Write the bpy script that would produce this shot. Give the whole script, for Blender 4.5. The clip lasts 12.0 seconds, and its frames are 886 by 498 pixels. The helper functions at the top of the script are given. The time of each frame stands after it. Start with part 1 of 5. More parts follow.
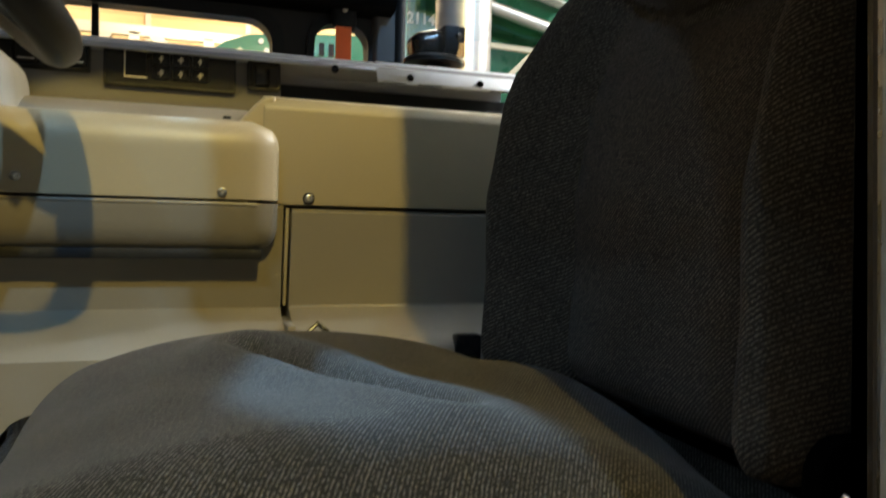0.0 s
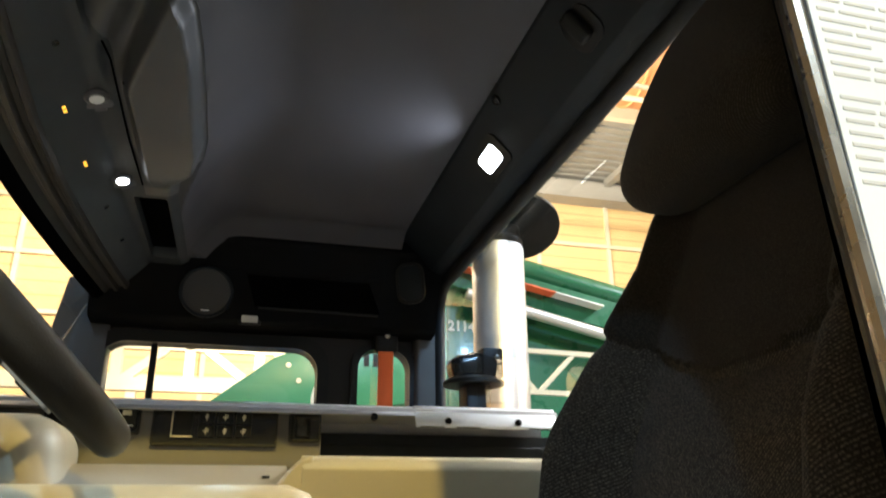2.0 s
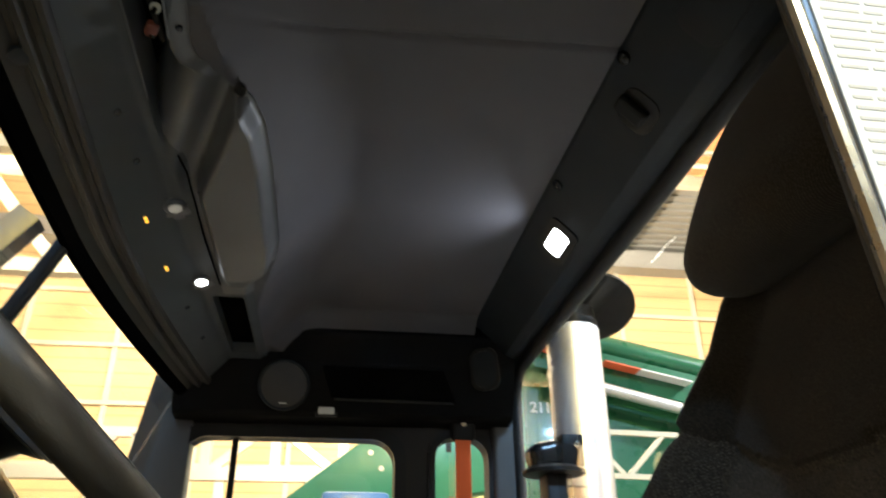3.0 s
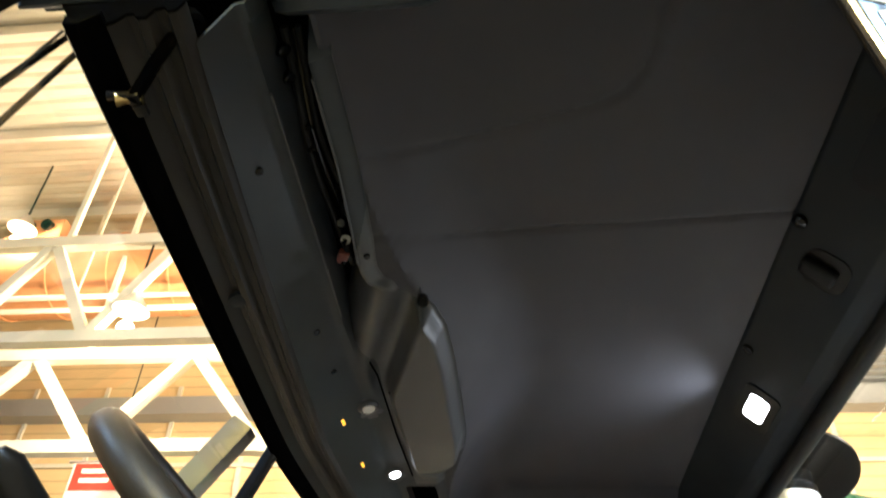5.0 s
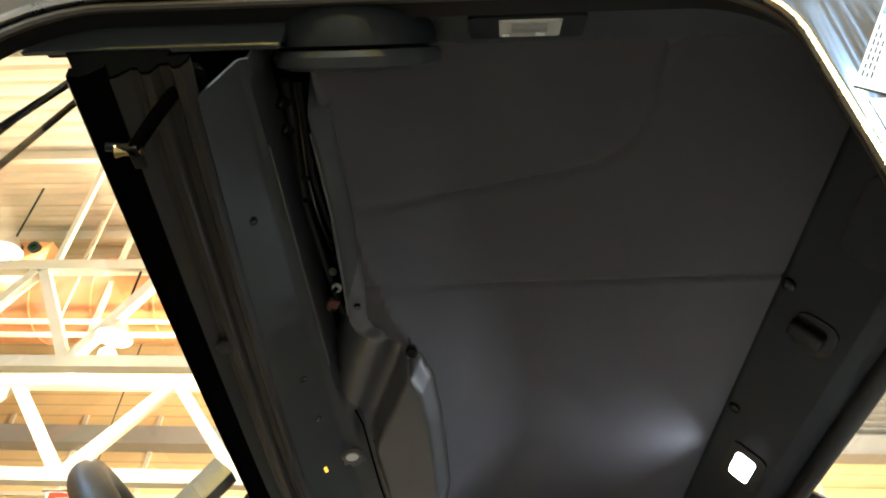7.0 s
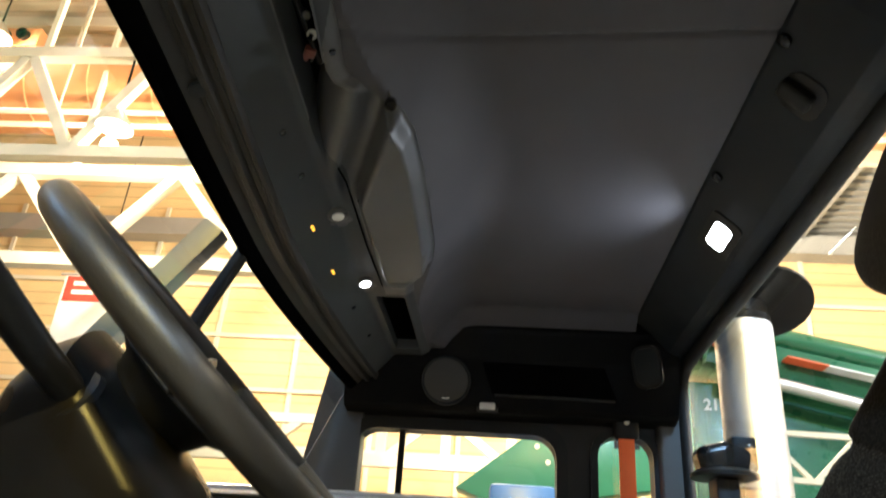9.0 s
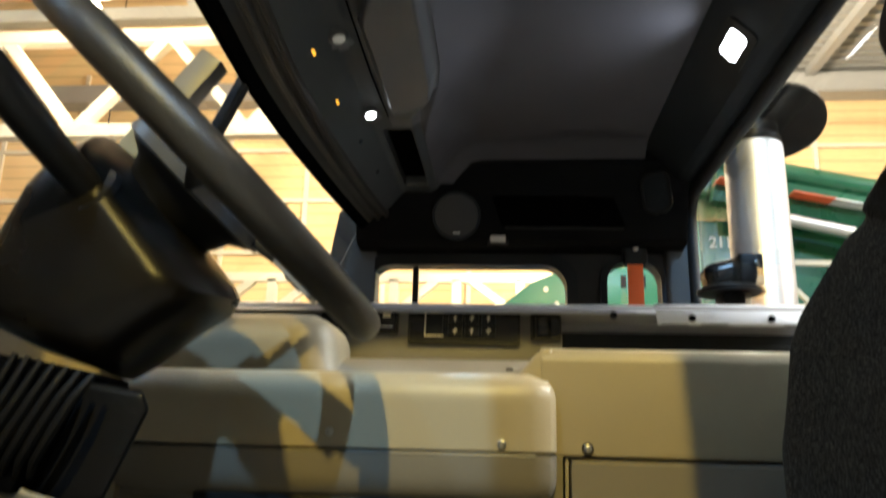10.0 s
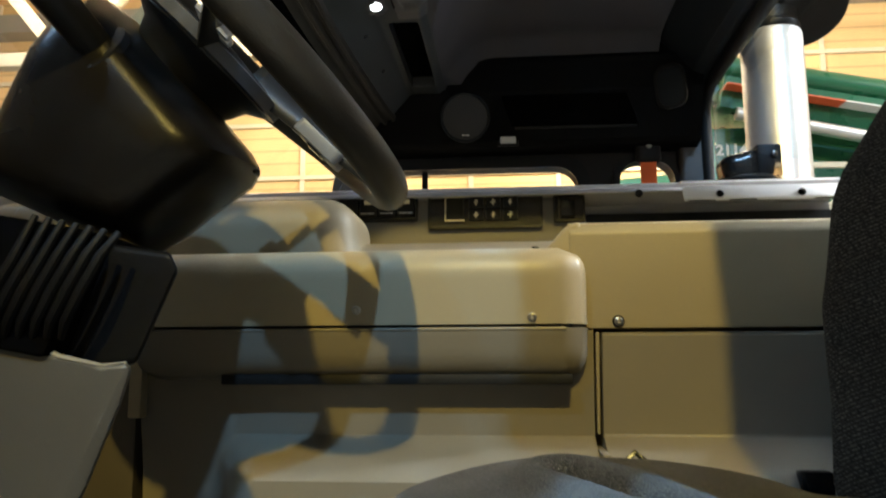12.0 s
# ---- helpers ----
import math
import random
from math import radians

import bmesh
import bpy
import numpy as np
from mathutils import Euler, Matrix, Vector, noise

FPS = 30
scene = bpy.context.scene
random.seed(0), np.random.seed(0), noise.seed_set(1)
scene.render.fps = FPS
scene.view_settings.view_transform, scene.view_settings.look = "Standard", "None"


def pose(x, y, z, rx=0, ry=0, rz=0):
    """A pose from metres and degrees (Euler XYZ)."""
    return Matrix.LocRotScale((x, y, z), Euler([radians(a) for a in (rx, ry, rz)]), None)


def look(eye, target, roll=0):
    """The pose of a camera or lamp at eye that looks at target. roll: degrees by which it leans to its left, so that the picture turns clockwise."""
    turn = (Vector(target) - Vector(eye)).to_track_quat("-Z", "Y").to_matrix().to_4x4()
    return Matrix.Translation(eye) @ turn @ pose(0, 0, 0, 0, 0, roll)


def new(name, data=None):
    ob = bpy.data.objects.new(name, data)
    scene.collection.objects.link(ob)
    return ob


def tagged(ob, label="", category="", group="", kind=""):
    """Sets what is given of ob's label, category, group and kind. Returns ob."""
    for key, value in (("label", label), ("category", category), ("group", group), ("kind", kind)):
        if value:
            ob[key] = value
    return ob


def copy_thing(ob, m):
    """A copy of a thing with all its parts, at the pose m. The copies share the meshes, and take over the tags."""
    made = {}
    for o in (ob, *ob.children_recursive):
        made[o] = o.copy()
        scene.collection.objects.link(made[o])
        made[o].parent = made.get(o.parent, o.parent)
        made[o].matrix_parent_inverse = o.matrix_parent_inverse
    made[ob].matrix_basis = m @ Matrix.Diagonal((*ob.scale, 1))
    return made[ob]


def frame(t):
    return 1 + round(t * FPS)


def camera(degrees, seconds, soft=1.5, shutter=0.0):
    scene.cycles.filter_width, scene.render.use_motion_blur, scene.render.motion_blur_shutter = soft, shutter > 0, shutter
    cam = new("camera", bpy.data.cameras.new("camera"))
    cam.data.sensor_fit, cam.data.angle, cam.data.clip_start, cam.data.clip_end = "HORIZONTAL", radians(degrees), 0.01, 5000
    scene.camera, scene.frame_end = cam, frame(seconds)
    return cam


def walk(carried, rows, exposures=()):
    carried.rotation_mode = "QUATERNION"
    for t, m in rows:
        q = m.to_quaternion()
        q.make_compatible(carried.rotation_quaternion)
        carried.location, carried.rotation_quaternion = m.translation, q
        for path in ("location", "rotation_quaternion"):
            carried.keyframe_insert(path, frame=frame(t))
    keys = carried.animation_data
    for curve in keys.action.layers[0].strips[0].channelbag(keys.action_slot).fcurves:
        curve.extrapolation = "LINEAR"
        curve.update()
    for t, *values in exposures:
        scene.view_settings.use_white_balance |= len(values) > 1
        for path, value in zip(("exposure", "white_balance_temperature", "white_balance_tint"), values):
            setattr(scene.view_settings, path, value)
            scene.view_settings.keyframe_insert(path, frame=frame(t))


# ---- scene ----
cam = camera(62.0, 12.0, 1.8, 0.5)
PATH = [
    (0, (-0.087, 0.016, 1.571), (0.563, 1.905, 1.483), 1.52),
    (0.5, (-0.087, 0.022, 1.582), (0.616, 1.890, 1.697), 1.33),
    (1, (-0.084, 0.014, 1.612), (0.555, 1.871, 1.994), -0.08),
    (1.5, (-0.083, -0.002, 1.637), (0.476, 1.833, 2.201), -0.34),
    (2, (-0.082, -0.010, 1.651), (0.414, 1.801, 2.339), -0.47),
    (2.5, (-0.070, -0.021, 1.662), (0.349, 1.767, 2.453), -0.81),
    (3, (-0.055, -0.026, 1.671), (0.217, 1.746, 2.557), -0.49),
    (3.5, (-0.045, -0.034, 1.685), (0.043, 1.710, 2.660), -1.56),
    (3.7, (-0.037, -0.036, 1.683), (-0.048, 1.690, 2.693), -1.09),
    (5.3, (-0.072, -0.104, 1.730), (-0.275, 1.416, 3.014), 2.77),
    (5.5, (-0.070, -0.110, 1.735), (-0.273, 1.380, 3.054), 3.30),
    (6, (-0.076, -0.122, 1.745), (-0.260, 1.349, 3.087), 3.40),
    (6.5, (-0.074, -0.121, 1.746), (-0.247, 1.371, 3.067), 3.52),
    (6.7, (-0.076, -0.119, 1.746), (-0.243, 1.379, 3.060), 3.44),
    (8.3, (-0.037, -0.068, 1.696), (-0.198, 1.613, 2.768), 4.70),
    (8.5, (-0.037, -0.064, 1.695), (-0.197, 1.664, 2.688), 4.42),
    (9, (-0.028, -0.053, 1.680), (-0.197, 1.747, 2.535), 4.14),
    (9.5, (-0.045, -0.028, 1.635), (-0.206, 1.832, 2.351), 2.49),
    (10, (-0.038, -0.016, 1.601), (-0.214, 1.913, 2.101), 1.48),
    (10.5, (-0.046, -0.004, 1.555), (-0.211, 1.968, 1.847), 1.04),
    (11, (-0.050, 0.000, 1.550), (-0.196, 1.980, 1.789), 0.18),
    (11.5, (-0.066, 0.013, 1.534), (-0.205, 1.997, 1.745), -0.13),
    (12, (-0.075, 0.029, 1.537), (-0.256, 1.998, 1.836), -0.22),
]
EXPOSURES = [(0, -0.12), (0.5, 0.02), (1, 0.18), (1.5, 0.28), (2, 0.40), (3.5, 0.55), (6, 0.70), (8.5, 0.74), (9.5, 0.44), (10, 0.24), (10.5, 0.10), (11, 0.02), (12, 0.02)]
walk(cam, [(t, look(eye, target, roll)) for t, eye, target, roll in PATH], EXPOSURES)

# ---- place ----
# World, sun, large lights
world = bpy.data.worlds.new("hall_air")
scene.world = world
world.use_nodes = True
world.node_tree.nodes["Background"].inputs[0].default_value = (0.85, 0.9, 1.0, 1)
world.node_tree.nodes["Background"].inputs[1].default_value = 0.10


def lamp(name, kind, at, target, watts, colour, size=0.3, spread=None):
    data = bpy.data.lights.new(name, kind)
    data.energy, data.color = watts, colour
    if kind == "AREA":
        data.shape, data.size = "DISK", size
        data.spread = spread or math.pi
    else:
        data.shadow_soft_size = size
    ob = new(name, data)
    ob.matrix_world = look(at, target)
    return ob


WARM, AMBERISH, COOL, LED = (1.0, 0.86, 0.64), (1.0, 0.745, 0.18), (0.34, 0.63, 1.0), (0.80, 0.88, 1.0)
PALE_COOL = (0.74, 0.87, 1.0)


# Materials
def mat(name, colour, rough=0.6, metal=0.0, grain=0.0, scale=200.0, bump=0.0, stain=0.0, stain_scale=6.0, spec=0.5, coat=0.0):
    m = bpy.data.materials.new(name)
    m.use_nodes = True
    nt = m.node_tree
    n, l = nt.nodes, nt.links
    b = n["Principled BSDF"]
    b.inputs["Base Color"].default_value = (*colour, 1)
    b.inputs["Roughness"].default_value = rough
    b.inputs["Metallic"].default_value = metal
    b.inputs["Specular IOR Level"].default_value = spec
    b.inputs["Coat Weight"].default_value = coat
    tc = n.new("ShaderNodeTexCoord")
    fine = n.new("ShaderNodeTexNoise")
    fine.inputs["Scale"].default_value, fine.inputs["Detail"].default_value = scale, 4
    l.new(tc.outputs["Object"], fine.inputs["Vector"])
    big = n.new("ShaderNodeTexNoise")
    big.inputs["Scale"].default_value, big.inputs["Detail"].default_value = stain_scale, 5
    l.new(tc.outputs["Object"], big.inputs["Vector"])
    if grain or stain:
        add = n.new("ShaderNodeMath")
        add.operation = "MULTIPLY_ADD"
        l.new(fine.outputs["Fac"], add.inputs[0])
        add.inputs[1].default_value = 2 * grain
        add.inputs[2].default_value = 1 - grain - stain
        add2 = n.new("ShaderNodeMath")
        add2.operation = "MULTIPLY_ADD"
        l.new(big.outputs["Fac"], add2.inputs[0])
        add2.inputs[1].default_value = 2 * stain
        l.new(add.outputs[0], add2.inputs[2])
        mix = n.new("ShaderNodeVectorMath")
        mix.operation = "SCALE"
        mix.inputs[0].default_value = colour
        l.new(add2.outputs[0], mix.inputs["Scale"])
        l.new(mix.outputs[0], b.inputs["Base Color"])
        ro = n.new("ShaderNodeMapRange")
        ro.inputs["To Min"].default_value, ro.inputs["To Max"].default_value = max(rough - 0.12, 0.03), min(rough + 0.12, 1)
        l.new(big.outputs["Fac"], ro.inputs["Value"])
        l.new(ro.outputs[0], b.inputs["Roughness"])
    if bump:
        bp = n.new("ShaderNodeBump")
        bp.inputs["Strength"].default_value, bp.inputs["Distance"].default_value = bump, 0.001
        l.new(fine.outputs["Fac"], bp.inputs["Height"])
        l.new(bp.outputs[0], b.inputs["Normal"])
    return m


def glow(name, colour, strength):
    m = bpy.data.materials.new(name)
    m.use_nodes = True
    b = m.node_tree.nodes["Principled BSDF"]
    b.inputs["Base Color"].default_value = (*colour, 1)
    b.inputs["Emission Color"].default_value = (*colour, 1)
    b.inputs["Emission Strength"].default_value = strength
    return m


def glass(name, tint=(1, 1, 1)):
    m = bpy.data.materials.new(name)
    m.use_nodes = True
    b = m.node_tree.nodes["Principled BSDF"]
    b.inputs["Base Color"].default_value = (*tint, 1)
    b.inputs["Transmission Weight"].default_value = 1
    b.inputs["Roughness"].default_value = 0.0
    b.inputs["IOR"].default_value = 1.45
    return m


def fabric(name, colour, fleck, turn, way, pitch=63, contrast=0.8):
    """Twill: fine slanting ridges, broken into short pale flecks."""
    m = mat(name, colour, 0.95, spec=0.12)
    n, l = m.node_tree.nodes, m.node_tree.links
    b = n["Principled BSDF"]
    tc = n.new("ShaderNodeTexCoord")
    mp = n.new("ShaderNodeMapping")
    mp.inputs["Rotation"].default_value = turn
    l.new(tc.outputs["Object"], mp.inputs["Vector"])
    wv = n.new("ShaderNodeTexWave")
    wv.bands_direction = way
    wv.inputs["Scale"].default_value, wv.inputs["Distortion"].default_value = pitch, 0.6
    wv.inputs["Detail"].default_value, wv.inputs["Detail Scale"].default_value = 2, 3
    l.new(mp.outputs[0], wv.inputs["Vector"])
    ns = n.new("ShaderNodeTexNoise")
    ns.inputs["Scale"].default_value, ns.inputs["Detail"].default_value = 420, 2
    l.new(tc.outputs["Object"], ns.inputs["Vector"])
    big = n.new("ShaderNodeTexNoise")
    big.inputs["Scale"].default_value, big.inputs["Detail"].default_value = 9, 4
    l.new(tc.outputs["Object"], big.inputs["Vector"])
    gap = n.new("ShaderNodeMapRange")
    gap.inputs["From Min"].default_value, gap.inputs["From Max"].default_value = 0.40, 0.66
    l.new(ns.outputs["Fac"], gap.inputs["Value"])
    mul = n.new("ShaderNodeMath")
    mul.operation = "MULTIPLY"
    l.new(wv.outputs["Fac"], mul.inputs[0])
    l.new(gap.outputs[0], mul.inputs[1])
    amt = n.new("ShaderNodeMath")
    amt.operation = "MULTIPLY"
    amt.inputs[1].default_value = contrast
    l.new(mul.outputs[0], amt.inputs[0])
    mx = n.new("ShaderNodeMix")
    mx.data_type = "RGBA"
    mx.inputs[6].default_value, mx.inputs[7].default_value = (*colour, 1), (*fleck, 1)
    l.new(amt.outputs[0], mx.inputs[0])
    sc = n.new("ShaderNodeVectorMath")
    sc.operation = "SCALE"
    mr = n.new("ShaderNodeMapRange")
    mr.inputs["To Min"].default_value, mr.inputs["To Max"].default_value = 0.6, 1.4
    l.new(big.outputs["Fac"], mr.inputs["Value"])
    l.new(mx.outputs[2], sc.inputs[0])
    l.new(mr.outputs[0], sc.inputs["Scale"])
    l.new(sc.outputs[0], b.inputs["Base Color"])
    bp = n.new("ShaderNodeBump")
    bp.inputs["Strength"].default_value, bp.inputs["Distance"].default_value = 0.6, 0.0014
    l.new(mul.outputs[0], bp.inputs["Height"])
    l.new(bp.outputs[0], b.inputs["Normal"])
    b.inputs["Sheen Weight"].default_value = 0.08
    return m


TAN = mat("moulded_plastic_grey_tan", (0.29, 0.245, 0.155), 0.42, grain=0.05, scale=600, bump=0.15, stain=0.06)
FASCIA = mat("warm_grey_fascia", (0.135, 0.128, 0.118), 0.45, grain=0.05, scale=600, bump=0.15, stain=0.07)
# Dark brown that paints the shade of the footwell.
FOOT_SHADE = mat("footwell_shade_brown", (0.045, 0.037, 0.026), 0.6, grain=0.08, scale=300, bump=0.2, stain=0.12)
# Darker, greyer copy of TAN; weaker light on low and rear panels painted in.
TAN_DIM = mat("tan_plastic_dim", (0.180, 0.160, 0.122), 0.45, grain=0.05, scale=600, bump=0.15, stain=0.08)
LINING = mat("roof_lining_vinyl", (0.048, 0.047, 0.052), 0.6, grain=0.10, scale=900, bump=0.25, stain=0.08, spec=0.15)
TRIM = mat("dark_blue_grey_trim", (0.0115, 0.0145, 0.0172), 0.5, grain=0.06, scale=500, bump=0.2, stain=0.08, spec=0.14)
# Lighter copy of TRIM, with the light at the door side in its colour.
HEADER_LIT = mat("blue_grey_trim_lit", (0.027, 0.032, 0.036), 0.5, grain=0.06, scale=500, bump=0.2, stain=0.1, spec=0.3)
TRIM_GREY = mat("grey_vent_plastic", (0.05, 0.051, 0.055), 0.38, grain=0.05, scale=500, bump=0.15, stain=0.05, spec=0.35)
FRONT = mat("blue_grey_front_header", (0.028, 0.032, 0.035), 0.48, grain=0.06, scale=500, bump=0.2, stain=0.08, spec=0.16)
POD = mat("grey_console_plastic", (0.050, 0.052, 0.055), 0.42, grain=0.05, scale=500, bump=0.15, stain=0.06, spec=0.3)
RAIL = mat("brown_grey_header_rail", (0.022, 0.020, 0.017), 0.48, grain=0.05, scale=500, bump=0.15, stain=0.1, spec=0.14)
BLACK = mat("black_plastic", (0.007, 0.007, 0.007), 0.40, grain=0.08, scale=400, bump=0.2, stain=0.08, spec=0.22)
GLOSS = mat("glossy_black", (0.008, 0.008, 0.008), 0.18, stain=0.05, spec=0.35)
RUBBER = mat("black_rubber", (0.008, 0.008, 0.0075), 0.6, grain=0.1, scale=300, bump=0.2, spec=0.25)
SIDE = mat("black_brown_side_trim", (0.016, 0.0145, 0.0125), 0.55, grain=0.06, scale=500, bump=0.2, stain=0.08, spec=0.2)
PILLAR = mat("pillar_trim_brown_grey", (0.036, 0.033, 0.028), 0.5, grain=0.06, scale=500, bump=0.2, stain=0.08)
STEEL = mat("brushed_stainless", (0.28, 0.29, 0.30), 0.16, 1.0, grain=0.08, scale=90, bump=0.03, stain=0.1)
ALU = mat("satin_aluminium", (0.72, 0.73, 0.75), 0.35, 1.0, grain=0.05, scale=150, stain=0.06)
CHROME = mat("polished_steel_pipe", (0.70, 0.69, 0.67), 0.42, 0.85, stain=0.05, stain_scale=12)
# Aluminium sheet drawn pale and diffuse, its bright reflected light in the colour.
PALE = mat("plate_sheen_pale", (0.80, 0.83, 0.87), 0.3, stain=0.06, stain_scale=9)
SCREW = mat("zinc_screw", (0.45, 0.43, 0.38), 0.35, 1.0, stain=0.1, stain_scale=60)
CLOTH = fabric("dark_twill_cloth", (0.031, 0.0254, 0.0194), (0.200, 0.167, 0.125), (0.75, 0, 0), "Z", 82, 0.8)
# Cushion twill made darker; a shadow lying over the seat is in its colour.
CLOTH_SEAT_DIM = fabric("grey_twill_cloth_dim", (0.012, 0.0102, 0.0077), (0.105, 0.092, 0.073), (0, 0, 0.6), "X", 105, 0.8)
VELOUR = fabric("dark_brown_twill_cloth", (0.023, 0.018, 0.0128), (0.095, 0.075, 0.053), (0.75, 0, 0), "Z", 95, 0.6)
ORANGE = mat("orange_webbing", (0.75, 0.13, 0.03), 0.8, grain=0.1, scale=300, bump=0.3)
GREEN = mat("green_machine_paint", (0.012, 0.11, 0.05), 0.3, stain=0.1, coat=0.5)
WHITE = mat("white_paint", (0.78, 0.78, 0.75), 0.4, stain=0.05)
TAPE = mat("orange_red_tape", (0.80, 0.13, 0.04), 0.45, stain=0.08)
RED = mat("red_paint", (0.65, 0.05, 0.03), 0.4, stain=0.05)
CREAM = mat("cream_steel_paint", (0.66, 0.61, 0.49), 0.5, stain=0.08, stain_scale=2)
BOARD = mat("tan_wall_board", (0.74, 0.53, 0.27), 0.7, stain=0.12, stain_scale=1)
DECK = mat("roof_deck_metal", (0.56, 0.50, 0.38), 0.55, stain=0.12, stain_scale=1.5)
DUCT = mat("orange_brown_duct", (0.55, 0.24, 0.10), 0.5, stain=0.1, stain_scale=2)
CONCRETE = mat("hall_concrete", (0.20, 0.195, 0.18), 0.7, grain=0.1, scale=40, stain=0.15, stain_scale=1)
# Symbol marks are given a faint glow though they are no lamps.
AMBER = glow("amber_symbol_glow", (1.0, 0.5, 0.05), 1.2)
LED_ON = glow("lit_led_lens", (0.9, 0.95, 1.0), 14.0)
LENS = mat("clear_lamp_lens", (0.55, 0.55, 0.52), 0.15, stain=0.1)
LEGEND = mat("pale_legend", (0.75, 0.68, 0.5), 0.5)
GLASS = glass("window_glass")
LIP = mat("folded_steel_lip", (0.36, 0.35, 0.33), 0.28, 1.0, stain=0.05, stain_scale=30)
SHROUD = mat("black_shroud_plastic", (0.0045, 0.004, 0.0034), 0.30, grain=0.06, scale=500, bump=0.2, stain=0.06, spec=0.14)
# Pedestal plastic darkened; the weak light on it is in the colour.
PEDESTAL_DIM = mat("pedestal_plastic_dim", (0.036, 0.033, 0.026), 0.45, grain=0.05, scale=600, bump=0.15, stain=0.08)
LENS_STEP = mat("dull_lamp_step", (0.28, 0.28, 0.27), 0.3, stain=0.1)
# Black that returns almost no light, also standing for unlit corners and recesses.
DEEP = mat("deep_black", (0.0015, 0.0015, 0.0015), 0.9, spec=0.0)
PAPER = mat("white_label_paper", (0.66, 0.69, 0.74), 0.5, stain=0.04)
PRINT = mat("grey_print", (0.50, 0.50, 0.51), 0.6, stain=0.1)
SEAL = mat("brown_black_seal", (0.028, 0.022, 0.016), 0.42, stain=0.15)


def wavy(m, scale, strength):
    """Long shallow waves of a hand-bent sheet, across its length."""
    n, l = m.node_tree.nodes, m.node_tree.links
    tc = n.new("ShaderNodeTexCoord")
    mp = n.new("ShaderNodeMapping")
    mp.inputs["Scale"].default_value = scale
    l.new(tc.outputs["Object"], mp.inputs["Vector"])
    ns = n.new("ShaderNodeTexNoise")
    ns.inputs["Scale"].default_value, ns.inputs["Detail"].default_value = 1.0, 3
    l.new(mp.outputs[0], ns.inputs["Vector"])
    bp = n.new("ShaderNodeBump")
    bp.inputs["Strength"].default_value, bp.inputs["Distance"].default_value = strength, 0.01
    l.new(ns.outputs["Fac"], bp.inputs["Height"])
    l.new(bp.outputs[0], n["Principled BSDF"].inputs["Normal"])




def boarded(m, period, depth):
    """Narrow shadow joints between level boards."""
    n, l = m.node_tree.nodes, m.node_tree.links
    b = n["Principled BSDF"]
    tc = n.new("ShaderNodeTexCoord")
    sp = n.new("ShaderNodeSeparateXYZ")
    l.new(tc.outputs["Object"], sp.inputs[0])
    fr = n.new("ShaderNodeMath")
    fr.operation = "PINGPONG"
    fr.inputs[1].default_value = period / 2
    l.new(sp.outputs["Z"], fr.inputs[0])
    mr = n.new("ShaderNodeMapRange")
    mr.inputs["From Max"].default_value = 0.03
    mr.inputs["To Min"].default_value, mr.inputs["To Max"].default_value = 1 - depth, 1.0
    l.new(fr.outputs[0], mr.inputs["Value"])
    sc = n.new("ShaderNodeVectorMath")
    sc.operation = "SCALE"
    l.new(b.inputs["Base Color"].links[0].from_socket, sc.inputs[0])
    l.new(mr.outputs[0], sc.inputs["Scale"])
    l.new(sc.outputs[0], b.inputs["Base Color"])


boarded(BOARD, 0.30, 0.35)
wavy(STEEL, (26, 26, 1.0), 0.5)


# Mesh helpers
def part(name, bm, material, parent=None, label="", smooth=True):
    me = bpy.data.meshes.new(name)
    bmesh.ops.recalc_face_normals(bm, faces=bm.faces)
    bm.to_mesh(me)
    bm.free()
    if smooth:
        for p in me.polygons:
            p.use_smooth = True
        me.set_sharp_from_angle(angle=radians(38))
    me.materials.append(material)
    ob = new(name, me)
    if parent:
        ob.parent = parent
    if label:
        ob["label"] = label
    return ob


def holder(name, at, label, category, group="", kind=""):
    ob = new(name)
    ob.empty_display_size = 0.05
    ob.location = at
    bpy.context.view_layer.update()
    return tagged(ob, label, category, group, kind)


def sub_part(piece, *parts):
    """Hang smaller pieces, built in world places, under a part."""
    for p in parts:
        p.parent = piece


def under(thing, *parts):
    """Hang parts, built in world places, under a thing."""
    base = Matrix.Translation(thing.location)
    for p in parts:
        p.parent = thing
        p.matrix_parent_inverse = base.inverted()
    return thing


def box(x0, x1, y0, y1, z0, z1, bevel=0.0, seg=2):
    bm = bmesh.new()
    bmesh.ops.create_cube(bm, size=1, matrix=Matrix.Translation(((x0 + x1) / 2, (y0 + y1) / 2, (z0 + z1) / 2)) @ Matrix.Diagonal((x1 - x0, y1 - y0, z1 - z0, 1)))
    if bevel:
        bmesh.ops.bevel(bm, geom=bm.edges[:], offset=bevel, segments=seg, profile=0.6, affect="EDGES")
    return bm


def put(bm, m):
    bmesh.ops.transform(bm, matrix=m, verts=bm.verts)
    return bm


def join(*bms):
    out = bmesh.new()
    for b in bms:
        me = bpy.data.meshes.new("tmp")
        b.to_mesh(me)
        b.free()
        out.from_mesh(me)
        bpy.data.meshes.remove(me)
    return out


AX = {"x": lambda a, u, v: (a, u, v), "y": lambda a, u, v: (u, a, v), "z": lambda a, u, v: (u, v, a)}


